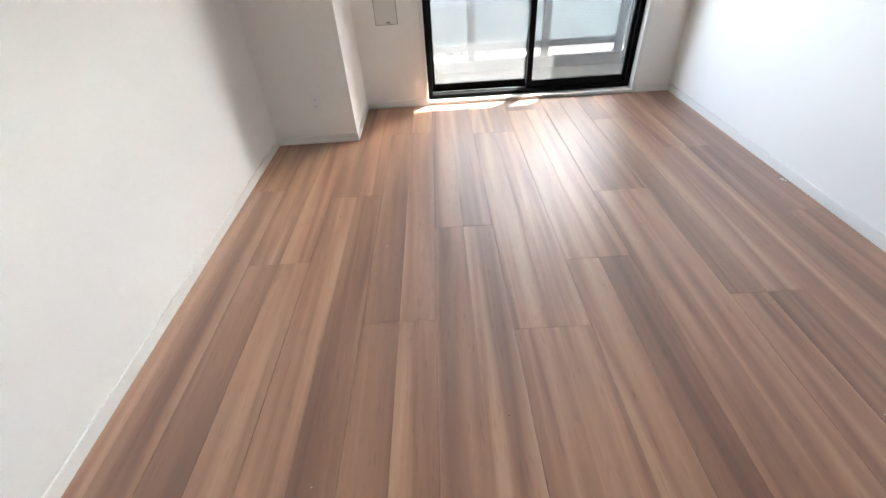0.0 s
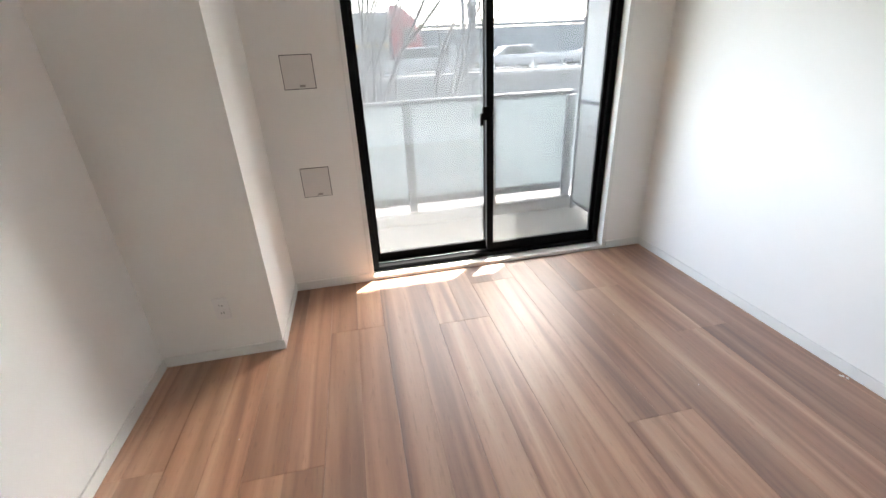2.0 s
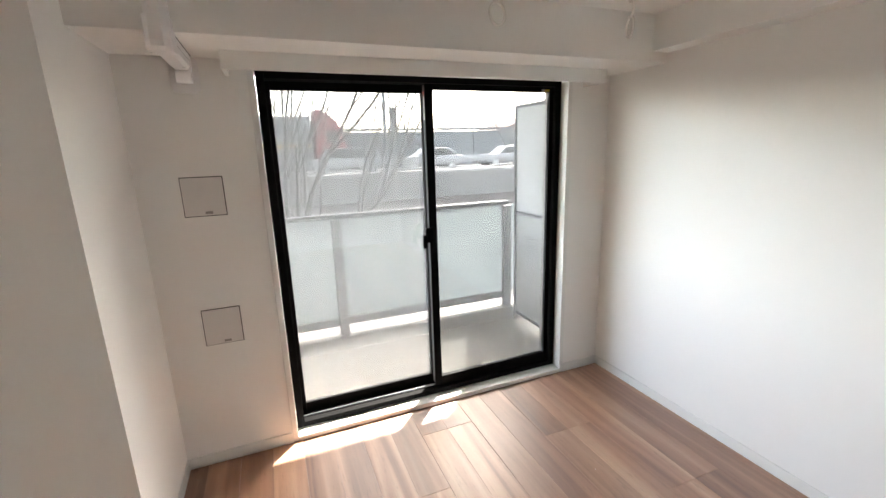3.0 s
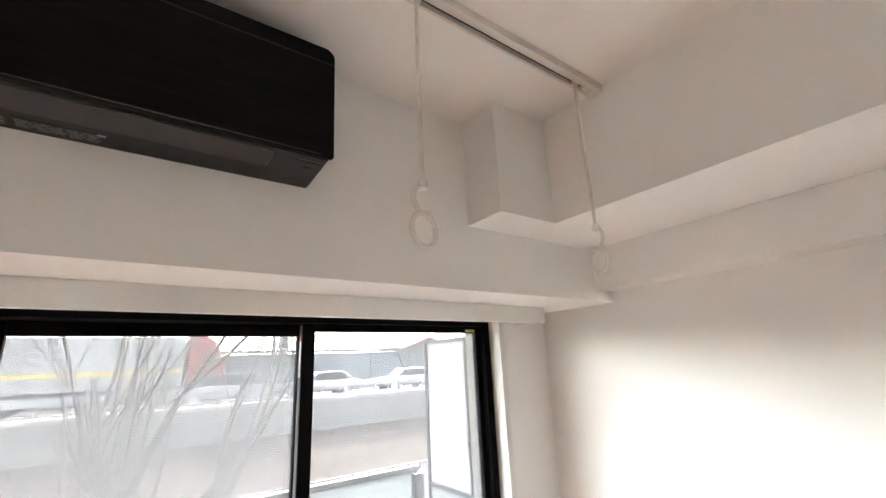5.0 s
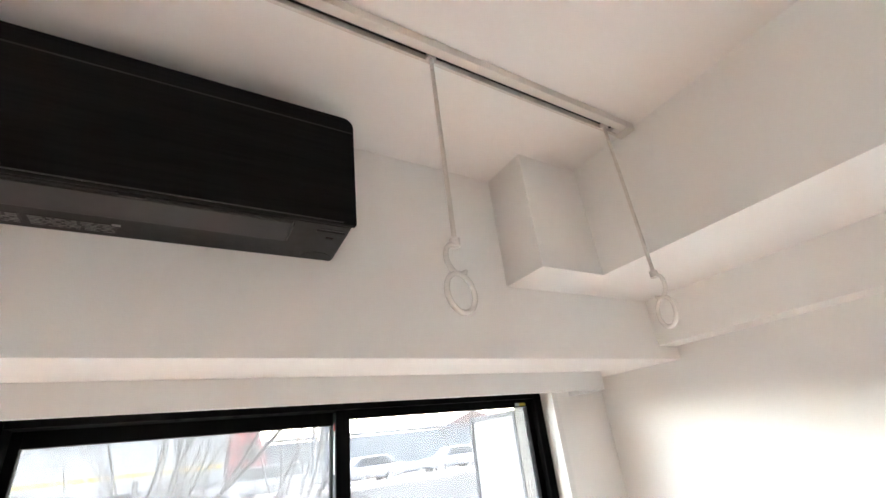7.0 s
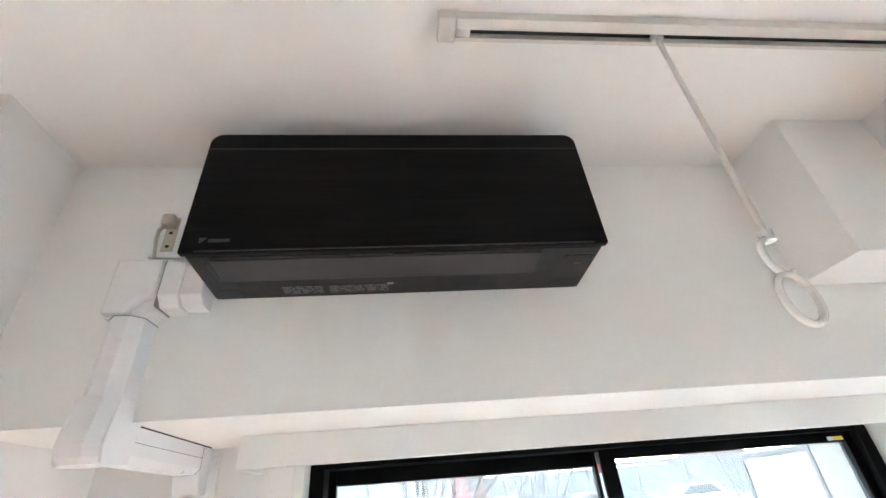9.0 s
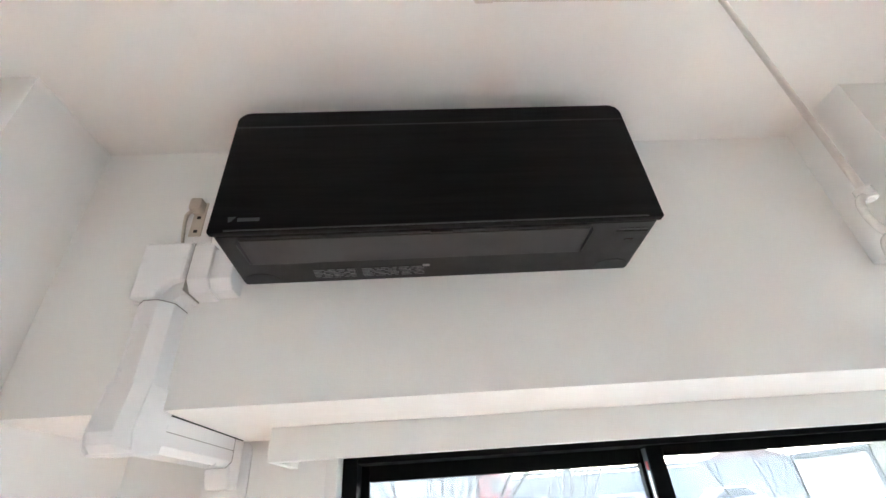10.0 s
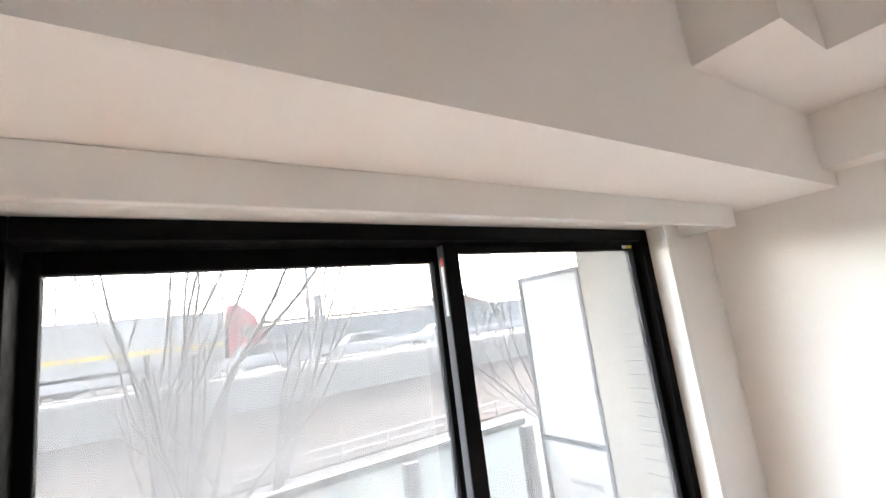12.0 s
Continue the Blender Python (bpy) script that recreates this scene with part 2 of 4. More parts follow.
def pane_glass(name, haze, tint):
    """Wired glass, tinted to dim the outside, with a milky layer imitating glare."""
    m = bpy.data.materials.new(name)
    m.use_nodes = True
    nt = m.node_tree
    out = nt.nodes["Material Output"]
    clear = nt.nodes.new("ShaderNodeBsdfTransparent")
    clear.inputs[0].default_value = (*tint, 1)
    # translucent white that puts the glare's washed-out look into the pane
    glare_veil = nt.nodes.new("ShaderNodeBsdfTranslucent")
    glare_veil.inputs[0].default_value = (0.9, 0.92, 0.93, 1)
    gloss = nt.nodes.new("ShaderNodeBsdfGlossy")
    gloss.inputs["Roughness"].default_value = 0.02
    tc = nt.nodes.new("ShaderNodeTexCoord")
    sep = nt.nodes.new("ShaderNodeSeparateXYZ")
    nt.links.new(tc.outputs["Object"], sep.inputs[0])

    def calc(kind, p, q):
        n = nt.nodes.new("ShaderNodeMath")
        n.operation = kind
        for k, val in ((0, p), (1, q)):
            if hasattr(val, "is_output"):
                nt.links.new(val, n.inputs[k])
            else:
                n.inputs[k].default_value = val
        return n.outputs[0]

    # fine diamond netting cast into the glass
    lines = []
    for sgn in (1.25, -1.25):
        run = calc("ADD", calc("MULTIPLY", sep.outputs[0], sgn), sep.outputs[2])
        lines.append(calc("LESS_THAN", calc("FRACT", calc("DIVIDE", run, 0.030), 0.0), 0.09))
    net = calc("MAXIMUM", lines[0], lines[1])
    dim = nt.nodes.new("ShaderNodeMix")
    dim.data_type = "RGBA"
    nt.links.new(net, dim.inputs[0])
    dim.inputs[6].default_value = (*tint, 1)
    dim.inputs[7].default_value = (tint[0] * 0.992, tint[1] * 0.992, tint[2] * 0.992, 1)
    nt.links.new(dim.outputs[2], clear.inputs[0])
    nz = nt.nodes.new("ShaderNodeTexNoise")
    nz.inputs["Scale"].default_value = 4.0
    nz.inputs["Detail"].default_value = 6.0
    nt.links.new(tc.outputs["Object"], nz.inputs["Vector"])
    mr = nt.nodes.new("ShaderNodeMapRange")
    mr.inputs["To Min"].default_value, mr.inputs["To Max"].default_value = haze * 0.8, haze * 1.2
    nt.links.new(nz.outputs["Fac"], mr.inputs["Value"])
    a = nt.nodes.new("ShaderNodeMixShader")
    nt.links.new(mr.outputs[0], a.inputs[0])
    nt.links.new(clear.outputs[0], a.inputs[1])
    nt.links.new(glare_veil.outputs[0], a.inputs[2])
    lw = nt.nodes.new("ShaderNodeLayerWeight")
    lw.inputs[0].default_value = 0.5
    pw = nt.nodes.new("ShaderNodeMath")
    pw.operation = "POWER"
    pw.inputs[1].default_value = 5.0
    nt.links.new(lw.outputs["Facing"], pw.inputs[0])
    sc = nt.nodes.new("ShaderNodeMath")
    sc.operation = "MULTIPLY_ADD"
    sc.inputs[1].default_value, sc.inputs[2].default_value = 0.6, 0.03
    nt.links.new(pw.outputs[0], sc.inputs[0])
    b = nt.nodes.new("ShaderNodeMixShader")
    nt.links.new(sc.outputs[0], b.inputs[0])
    nt.links.new(a.outputs[0], b.inputs[1])
    nt.links.new(gloss.outputs[0], b.inputs[2])
    nt.links.new(b.outputs[0], out.inputs["Surface"])
    return m


def frosted_glass():
    m = bpy.data.materials.new("frosted_glass")
    m.use_nodes = True
    nt = m.node_tree
    out = nt.nodes["Material Output"]
    t = nt.nodes.new("ShaderNodeBsdfTranslucent")
    t.inputs[0].default_value = (0.37, 0.415, 0.43, 1)
    d = nt.nodes.new("ShaderNodeBsdfDiffuse")
    d.inputs[0].default_value = (0.38, 0.41, 0.41, 1)
    a = nt.nodes.new("ShaderNodeMixShader")
    a.inputs[0].default_value = 0.4
    nt.links.new(t.outputs[0], a.inputs[1])
    nt.links.new(d.outputs[0], a.inputs[2])
    nt.links.new(a.outputs[0], out.inputs["Surface"])
    return m


WOOD = wood_floor()
AC_WOOD = ac_wood()
PANE_L = pane_glass("veiled_wired_glass", 0.037, (0.375, 0.372, 0.366))
PANE_R = pane_glass("wired_glass", 0.022, (0.465, 0.461, 0.455))
FROST = frosted_glass()


# ---- mesh helpers ----
def add_box(bm, x0, x1, y0, y1, z0, z1, bevel=0.0, seg=2):
    geo = bmesh.ops.create_cube(bm, size=1.0)
    vs = geo["verts"]
    for v in vs:
        v.co = Vector((x0 + (v.co.x + 0.5) * (x1 - x0), y0 + (v.co.y + 0.5) * (y1 - y0), z0 + (v.co.z + 0.5) * (z1 - z0)))
    if bevel:
        es = list({e for v in vs for e in v.link_edges})
        bmesh.ops.bevel(bm, geom=es, offset=bevel, segments=seg, profile=0.5, affect="EDGES")
    return bm


def box(x0, x1, y0, y1, z0, z1, bevel=0.0, seg=2):
    return add_box(bmesh.new(), x0, x1, y0, y1, z0, z1, bevel, seg)


def prism(points, axis, a, b, bevel=0.0, seg=2):
    """A closed outline swept along an axis from a to b. points: the two other coordinates, in order."""
    bm = bmesh.new()

    def place(p, q, s):
        return {"x": (s, p, q), "y": (p, s, q), "z": (p, q, s)}[axis]

    lo = [bm.verts.new(place(p, q, a)) for p, q in points]
    hi = [bm.verts.new(place(p, q, b)) for p, q in points]
    n = len(points)
    bm.faces.new(lo)
    bm.faces.new(hi[::-1])
    for i in range(n):
        bm.faces.new((lo[i], hi[i], hi[(i + 1) % n], lo[(i + 1) % n]))
    bmesh.ops.recalc_face_normals(bm, faces=bm.faces)
    if bevel:
        bmesh.ops.bevel(bm, geom=list(bm.edges), offset=bevel, segments=seg, profile=0.5, affect="EDGES")
    return bm


def rounded(u0, u1, v0, v1, r, n=6):
    """The outline of a rectangle with round corners."""
    pts = []
    for cu, cv, a0 in ((u1 - r, v1 - r, 0), (u0 + r, v1 - r, 90), (u0 + r, v0 + r, 180), (u1 - r, v0 + r, 270)):
        for k in range(n + 1):
            a = radians(a0 + 90 * k / n)
            pts.append((cu + r * math.cos(a), cv + r * math.sin(a)))
    return pts


def tube(bm, pts, radii, sides=8, closed=False):
    """A round bar through the points, with a radius at each."""
    pts = [Vector(p) for p in pts]
    rings = []
    n = len(pts)
    ref = None
    for i, p in enumerate(pts):
        d = (pts[(i + 1) % n] - pts[i - 1]) if closed else (pts[min(i + 1, n - 1)] - pts[max(i - 1, 0)])
        d.normalize()
        if ref is None:
            ref = d.orthogonal().normalized()
        ref = (ref - d * ref.dot(d)).normalized()
        side = d.cross(ref)
        rings.append([bm.verts.new(p + radii[i] * (ref * math.cos(2 * math.pi * k / sides) + side * math.sin(2 * math.pi * k / sides))) for k in range(sides)])
    for i in range(n if closed else n - 1):
        a, b = rings[i], rings[(i + 1) % n]
        for k in range(sides):
            bm.faces.new((a[k], a[(k + 1) % sides], b[(k + 1) % sides], b[k]))
    if not closed:
        bm.faces.new(rings[0][::-1])
        bm.faces.new(rings[-1])
    return bm


def cyl(axis, c0, c1, p, q, r, sides=24):
    """A round bar along an axis; p, q: its other two coordinates."""
    pts = [(p + r * math.cos(2 * math.pi * k / sides), q + r * math.sin(2 * math.pi * k / sides)) for k in range(sides)]
    return prism(pts, axis, c0, c1)


def mesh_of(name, bm, mat, smooth=False):
    me = bpy.data.meshes.new(name)
    bm.to_mesh(me)
    bm.free()
    me.materials.append(mat)
    if smooth:
        for p in me.polygons:
            p.use_smooth = True
        me.set_sharp_from_angle(angle=radians(40))
    return me


def part(name, bm, mat, parent, label="", smooth=False):
    ob = new(name, mesh_of(name, bm, mat, smooth))
    ob.parent = parent
    if label:
        ob["label"] = label
    return ob


def thing(name, label, category, group="", kind="", at=(0, 0, 0)):
    ob = new(name)
    ob.location = at
    ob.empty_display_size = 0.1
    return tagged(ob, label, category, group, kind)


def structure(name, bm, mat, label, category, smooth=False):
    ob = new(name, mesh_of(name, bm, mat, smooth))
    return tagged(ob, label, category, "", "structure")


# ---- room shell ----
XL, YB, ZC = -3.107, -4.4, 2.52
WX0, WX1, WZ0, WZ1 = -2.004, -0.311, 0.028, 1.884

structure("floor_slab", box(XL - 0.15, 0.15, YB - 0.15, 0.16, -0.30, -0.016), CONCRETE, "grey concrete slab under the wooden floor", "floor")
structure("wall_right", box(0.0, 0.15, YB, 0.20, -0.016, ZC), WALL, "white textured wallpaper wall beside the window", "wall")
structure("wall_left", box(XL - 0.15, XL, YB, 0.20, -0.016, ZC), WALL, "white textured wallpaper long side wall", "wall")
# unseen wall, set close behind the camera to bounce light forward
structure("wall_back", box(XL - 0.15, 0.15, YB - 0.15, YB, -0.016, ZC), WALL, "plain white unseen wall closing the room and bouncing light", "wall")
bm = box(XL, -2.034, 0.0, 0.20, -0.016, ZC)
add_box(bm, -0.281, 0.0, 0.0, 0.20, -0.016, ZC)
add_box(bm, -2.034, -0.281, 0.0, 0.20, 1.912, ZC)
structure("wall_window", bm, WALL, "white papered wall around the black balcony window", "wall")
structure("pillar", box(XL, -2.525, -0.628, 0.0, -0.016, ZC), WALL, "white papered square pillar with a power outlet", "pillar")
structure("ceiling", box(XL - 0.15, 0.15, YB - 0.15, 0.20, ZC, ZC + 0.15), CEIL, "white papered flat ceiling", "ceiling")
structure("beam_window", box(-2.525, 0.0, -0.406, 0.0, 1.909, ZC), WALL, "white papered beam over the window wall", "beam")
structure("beam_right", box(-0.539, 0.0, YB, -0.406, 2.13, ZC), WALL, "white papered deep beam along the side wall", "beam")
structure("beam_step", box(-0.112, 0.0, YB, -0.406, 1.957, 2.13), WALL, "white papered shallow ledge under the beam", "beam")
structure("pipe_box", box(-0.79, -0.539, -0.571, -0.406, 2.13, ZC), WALL, "white papered square pipe box in the beam corner", "pipe box")


def skirting(name, x0, x1, y0, y1):
    structure(name, box(x0, x1, y0, y1, 0.0, 0.056, 0.0025, 2), TRIM, "low white baseboard along the floor", "baseboard")


skirting("baseboard_right", -0.009, 0.0, YB, -0.009)
skirting("baseboard_left", XL, XL + 0.009, YB, -0.637)
skirting("baseboard_pillar_front", XL + 0.009, -2.516, -0.637, -0.628)
skirting("baseboard_pillar_side", -2.525, -2.516, -0.628, -0.009)
skirting("baseboard_window_left", -2.525, -2.036, -0.009, 0.0)
skirting("baseboard_window_right", -0.279, 0.0, -0.009, 0.0)


# ---- balcony window ----
win = thing("window_1", "black aluminium two-panel sliding balcony window, closed", "window", "", "structure", (-1.16, 0.1, 0.0))
ox, oy = 1.16, -0.1


def wpart(name, x0, x1, y0, y1, z0, z1, mat=BLACK, parent=None, bevel=0.0025, label=""):
    ob = part(name, box(x0 + ox, x1 + ox, y0 + oy, y1 + oy, z0, z1, bevel, 2), mat, parent or win, label)
    return ob


wpart("frame_left", WX0, WX0 + 0.038, 0.060, 0.20, WZ0, WZ1)
wpart("frame_right", WX1 - 0.038, WX1, 0.060, 0.126, WZ0, WZ1)
wpart("frame_head", WX0 + 0.038, WX1 - 0.038, 0.060, 0.20, WZ1 - 0.038, WZ1)
wpart("frame_sill", WX0 + 0.038, WX1 - 0.038, 0.060, 0.20, WZ0, WZ0 + 0.030)
wpart("track", WX0 + 0.038, WX1 - 0.038, 0.108, 0.114, WZ0 + 0.030, WZ0 + 0.040, STEEL, None, 0.001, "bright aluminium track")
wpart("track", WX0 + 0.038, WX1 - 0.038, 0.166, 0.172, WZ0 + 0.030, WZ0 + 0.040, STEEL, None, 0.001, "bright aluminium track")


def sash(x0, x1, y0, y1, glass, left_w, right_w, label, top_w=0.030):
    z0, z1 = WZ0 + 0.034, WZ1 - 0.036
    yc = (y0 + y1) / 2
    s = new("sash")
    s.parent = win
    s["label"] = label
    wpart("stile", x0, x0 + left_w, y0, y1, z0, z1, BLACK, s)
    wpart("stile", x1 - right_w, x1, y0, y1, z0, z1, BLACK, s)
    wpart("top_rail", x0 + left_w, x1 - right_w, y0, y1, z1 - top_w, z1, BLACK, s)
    wpart("bottom_rail", x0 + left_w, x1 - right_w, y0, y1, z0, z0 + 0.058, BLACK, s)
    g = wpart("pane", x0 + left_w - 0.004, x1 - right_w + 0.004, yc - 0.003, yc + 0.003, z0 + 0.054, z1 - top_w + 0.004, glass, s, 0.0, "wired glass pane")
    g.visible_shadow = False
    return s


inner = sash(-1.176, WX1 - 0.030, 0.088, 0.118, PANE_R, 0.046, 0.032, "inner sliding panel with black frame")
outer = sash(WX0 + 0.030, -1.130, 0.146, 0.176, PANE_L, 0.030, 0.044, "outer sliding panel with black frame", 0.042)
# crescent lock on the meeting stile
lock = part("crescent_lock", prism(rounded(-1.206 + ox, -1.152 + ox, 0.985, 1.070, 0.012), "y", 0.072 + oy, 0.090 + oy, 0.002), BLACK, win, "black crescent lock", True)
part("lock_lever", prism(rounded(-1.226 + ox, -1.206 + ox, 0.955, 1.035, 0.006), "y", 0.058 + oy, 0.074 + oy, 0.002), BLACK, lock, "black lever", True)
# grey cover puts the light on the stile's side face into colour
wpart("lit_stile_face", -1.1785, -1.176, 0.090, 0.116, 0.09, 1.84, LIT_STILE, None, 0.0006, "stile side painted grey as if lit")
wpart("sticker", -1.1800, -1.1786, 0.093, 0.104, 1.66, 1.785, PAPER, None, 0.0, "white paper sticker")
wpart("sticker", -1.1802, -1.1786, 0.093, 0.104, 1.787, 1.808, STICK_R, None, 0.0, "small red sticker")
wpart("sticker", -0.432, -0.412, 0.0860, 0.0876, 1.822, 1.833, PAPER, None, 0.0, "small white sticker")
wpart("sticker", -0.411, -0.380, 0.0860, 0.0876, 1.822, 1.833, STICK_Y, None, 0.0, "small yellow sticker")
# white lining of the opening
structure("window_casing_left", box(-2.034, WX0 - 0.001, -0.006, 0.20, 0.0, 1.884, 0.002), TRIM, "white casing beside the black window", "trim")
structure("window_casing_right", box(WX1 + 0.001, -0.281, -0.006, 0.126, 0.0, 1.884, 0.002), TRIM, "white casing beside the black window", "trim")
structure("window_casing_head", box(-2.034, -0.281, -0.006, 0.20, 1.8855, 1.9115, 0.002), TRIM, "white casing over the black window", "trim")
structure("window_threshold", box(WX0 - 0.0005, WX1 + 0.0005, -0.012, 0.20, 0.0, 0.0265, 0.003), TRIM, "white threshold under the balcony window", "sill")

# curtain box
pel = thing("curtain_box", "white wooden curtain box over the balcony window", "curtain box", "", "", (-1.155, -0.09, 1.84))
px, py, pz = 1.155, 0.09, -1.84
part("front_board", box(-2.121 + px, -0.189 + px, -0.179 + py, -0.161 + py, 1.839 + pz, 1.9085 + pz, 0.0015), TRIM, pel)
part("end_board", box(-2.121 + px, -2.103 + px, -0.1605 + py, -0.0005 + py, 1.839 + pz, 1.9085 + pz, 0.0015), TRIM, pel)
part("end_board", box(-0.207 + px, -0.189 + px, -0.1605 + py, -0.0005 + py, 1.839 + pz, 1.9085 + pz, 0.0015), TRIM, pel)


# ---- wall hatches and outlet ----
def hatch(x0, x1, z0, z1):
    h = thing("vent_hatch", "square beige-white vent hatch set in the wall", "vent hatch", "vent hatches on the window wall", "", ((x0 + x1) / 2, 0, (z0 + z1) / 2))
    w, t = (x1 - x0) / 2, (z1 - z0) / 2
    # black plate on the wall puts the gap's shadow into colour
    part("recess", box(-w, w, -0.0012, 0.0, -t, t), SLOT, h, "black plate painting the shadow gap")
    part("cover", box(-w + 0.0035, w - 0.0035, -0.007, -0.0014, -t + 0.0035, t - 0.0035, 0.0012), HATCH, h)
    part("pull_tab", prism(rounded(-0.004, 0.032, -t + 0.008, -t + 0.026, 0.005), "y", -0.0105, -0.0071, 0.0012), HATCH, h, "small moulded pull tab", True)
    # nothing is cut here; a flat grey plate paints the recess's shade
    part("tab_shade", box(-0.001, 0.029, -0.0112, -0.0106, -t + 0.011, -t + 0.0225), MID_GREY, h, "grey plate painting a shaded finger recess")
    return h


hatch(-2.360, -2.189, 1.242, 1.418)
hatch(-2.362, -2.196, 0.625, 0.804)


def outlet(x, y, z):
    o = thing("wall_outlet", "white double wall outlet low on the pillar", "outlet", "", "", (x, y, z))
    part("plate", prism(rounded(-0.035, 0.035, -0.06, 0.06, 0.004), "y", -0.008, 0.0, 0.002), PLASTIC, o, "", True)
    for dz in (0.021, -0.021):
        s = part("socket", prism(rounded(-0.020, 0.020, dz - 0.017, dz + 0.017, 0.006), "y", -0.0098, -0.0081), PLASTIC, o, "", True)
        for dx in (-0.0065, 0.0065):
            part("slot", box(dx - 0.0013, dx + 0.0013, -0.0104, -0.0099, dz - 0.005, dz + 0.005), SLOT, s, "dark slot")
    return o


outlet(-2.768, -0.628, 0.292)


# ---- air conditioner ----
def air_conditioner():
    x0, x1, y0, y1 = -2.144, -1.333, -0.574, -0.406
    z0, z1 = 2.147, 2.447
    cx, cz = (x0 + x1) / 2, z0
    a = thing("air_conditioner", "black wood-grain wall air conditioner on the beam", "air conditioner", "", "", (cx, y1, z0))
    hx = (x1 - x0) / 2
    d = y0 - y1
    # casing, set back behind the front panel
    prof = [(0.0, 0.001), (d + 0.012, 0.013), (d + 0.012, 0.302), (d + 0.030, 0.309), (0.0, 0.309)]
    bm = prism(prof, "x", -hx + 0.004, hx - 0.004)
    bmesh.ops.bevel(bm, geom=[e for e in bm.edges if abs(e.verts[0].co.x - e.verts[1].co.x) < 1e-4], offset=0.010, segments=4, profile=0.5, affect="EDGES")
    part("casing", bm, AC_BODY, a, "black plastic casing", True)
    # front panel with round upper corners and a lip below
    out = []
    r = 0.026
    for k in range(9):
        t = radians(90 * k / 8)
        out.append((hx - 0.004 - r + r * math.cos(t), 0.312 - r + r * math.sin(t)))
    for k in range(9):
        t = radians(90 + 90 * k / 8)
        out.append((-hx + 0.004 + r + r * math.cos(t), 0.312 - r + r * math.sin(t)))
    out += [(-hx, 0.020), (-hx, 0.014), (hx, 0.014), (hx, 0.020)]
    bm = prism(out, "y", d - 0.004, d + 0.0115, 0.003, 3)
    part("front_panel", bm, AC_WOOD, a, "black wood-grain front panel", True)
    part("panel_seam", box(-hx + 0.006, hx - 0.006, d - 0.0048, d - 0.0042, 0.2655, 0.2690), SLOT, a, "dark seam line")
    part("panel_lip", box(-hx + 0.03, hx - 0.03, d - 0.006, d - 0.0042, 0.0145, 0.0172, 0.0008), LIP, a, "dull metal lip")
    # outlet flap in the underside
    def under(y):
        return 0.001 + 0.012 * (y / (d + 0.012))
    fy0, fy1 = d + 0.018, d + 0.092
    prof = [(fy0, under(fy0) - 0.0015), (fy1, under(fy1) - 0.0015), (fy1, under(fy1) - 0.005), (fy0, under(fy0) - 0.005)]
    bm = prism(prof, "x", -0.357, 0.274, 0.0012)
    flap = part("air_flap", bm, mottled("satin_black_flap", (0.029, 0.0275, 0.0262), 0.34, 8.0, 0.1, 0.0, 1.0, 0.0, 0.5), a, "satin black air flap")
    for xa in (-0.361, 0.2755):
        part("flap_edge", box(xa, xa + 0.0018, fy0, fy1 - 0.004, under(fy1) - 0.0065, under(fy0) + 0.001), MARK, flap, "thin bright edge")
    part("flap_gap", box(-0.357, 0.274, fy1 + 0.0004, fy1 + 0.0034, under(fy1) - 0.0012, under(fy1) + 0.003), SLOT, a, "dark gap behind the flap")
    # signal window, sensor, end caps of the frame
    sy = d + 0.035
    part("gap_catch", box(-0.020, 0.020, d + 0.0125, d + 0.0175, under(d + 0.015) - 0.004, under(d + 0.015) + 0.001, 0.0006), AC_BODY, a, "small centre catch")
    for xa, xb in ((-0.357, -0.022), (0.022, 0.274)):
        part("front_gap", box(xa, xb, d + 0.0125, d + 0.0172, under(d + 0.015) - 0.0012, under(d + 0.015) + 0.001), SLOT, a, "dark gap before the flap")
    part("signal_window", box(0.328, 0.390, sy, sy + 0.013, under(sy) - 0.003, under(sy) + 0.001, 0.001), SLOT, a, "glossy dark signal window")
    for k in range(4):
        part("indicator", box(0.333 + 0.014 * k, 0.344 + 0.014 * k, sy - 0.010, sy - 0.003, under(sy) - 0.0024, under(sy) - 0.0004, 0.0006), MARK, a)
    part("sensor", box(0.356, 0.372, sy + 0.026, sy + 0.034, under(sy) - 0.0035, under(sy) + 0.001, 0.0006), material("sensor_red_black", (0.03, 0.012, 0.012), 0.15), a, "small dark sensor")
    for cxx in (-0.358, 0.357):
        ring = bmesh.new()
        pts = [(cxx + 0.034 * math.cos(t), -0.012 - 0.028 * math.sin(t), under(-0.03) - 0.0013) for t in [math.pi * k / 14 for k in range(15)]]
        tube(ring, pts, [0.0011] * 15, 5)
        part("knockout", ring, SLOT, a, "round moulded knockout outline")
    # rating labels: plain bars of print
    ly = -0.008
    for xa, xb in ((-0.255, -0.168), (-0.160, -0.030)):
        lab = part("rating_label", box(xa, xb, ly - 0.040, ly, under(ly - 0.04) - 0.0022, under(ly - 0.04) - 0.0014), AC_BODY, a, "black rating label with grey print")
        rows = 6
        for k in range(rows):
            ya = ly - 0.037 + k * 0.006
            cut = xa + 0.003
            while cut < xb - 0.006:
                w = random.uniform(0.006, 0.024)
                part("print_line", box(cut, min(cut + w, xb - 0.003), ya, ya + 0.0026, under(ly - 0.04) - 0.0027, under(ly - 0.04) - 0.0022), AC_PRINT, lab)
                cut += w + random.uniform(0.003, 0.008)
    part("label_patch", box(-0.036, -0.022, ly - 0.044, ly - 0.035, under(ly - 0.04) - 0.0027, under(ly - 0.04) - 0.0021), PRINT, a, "small pale patch")
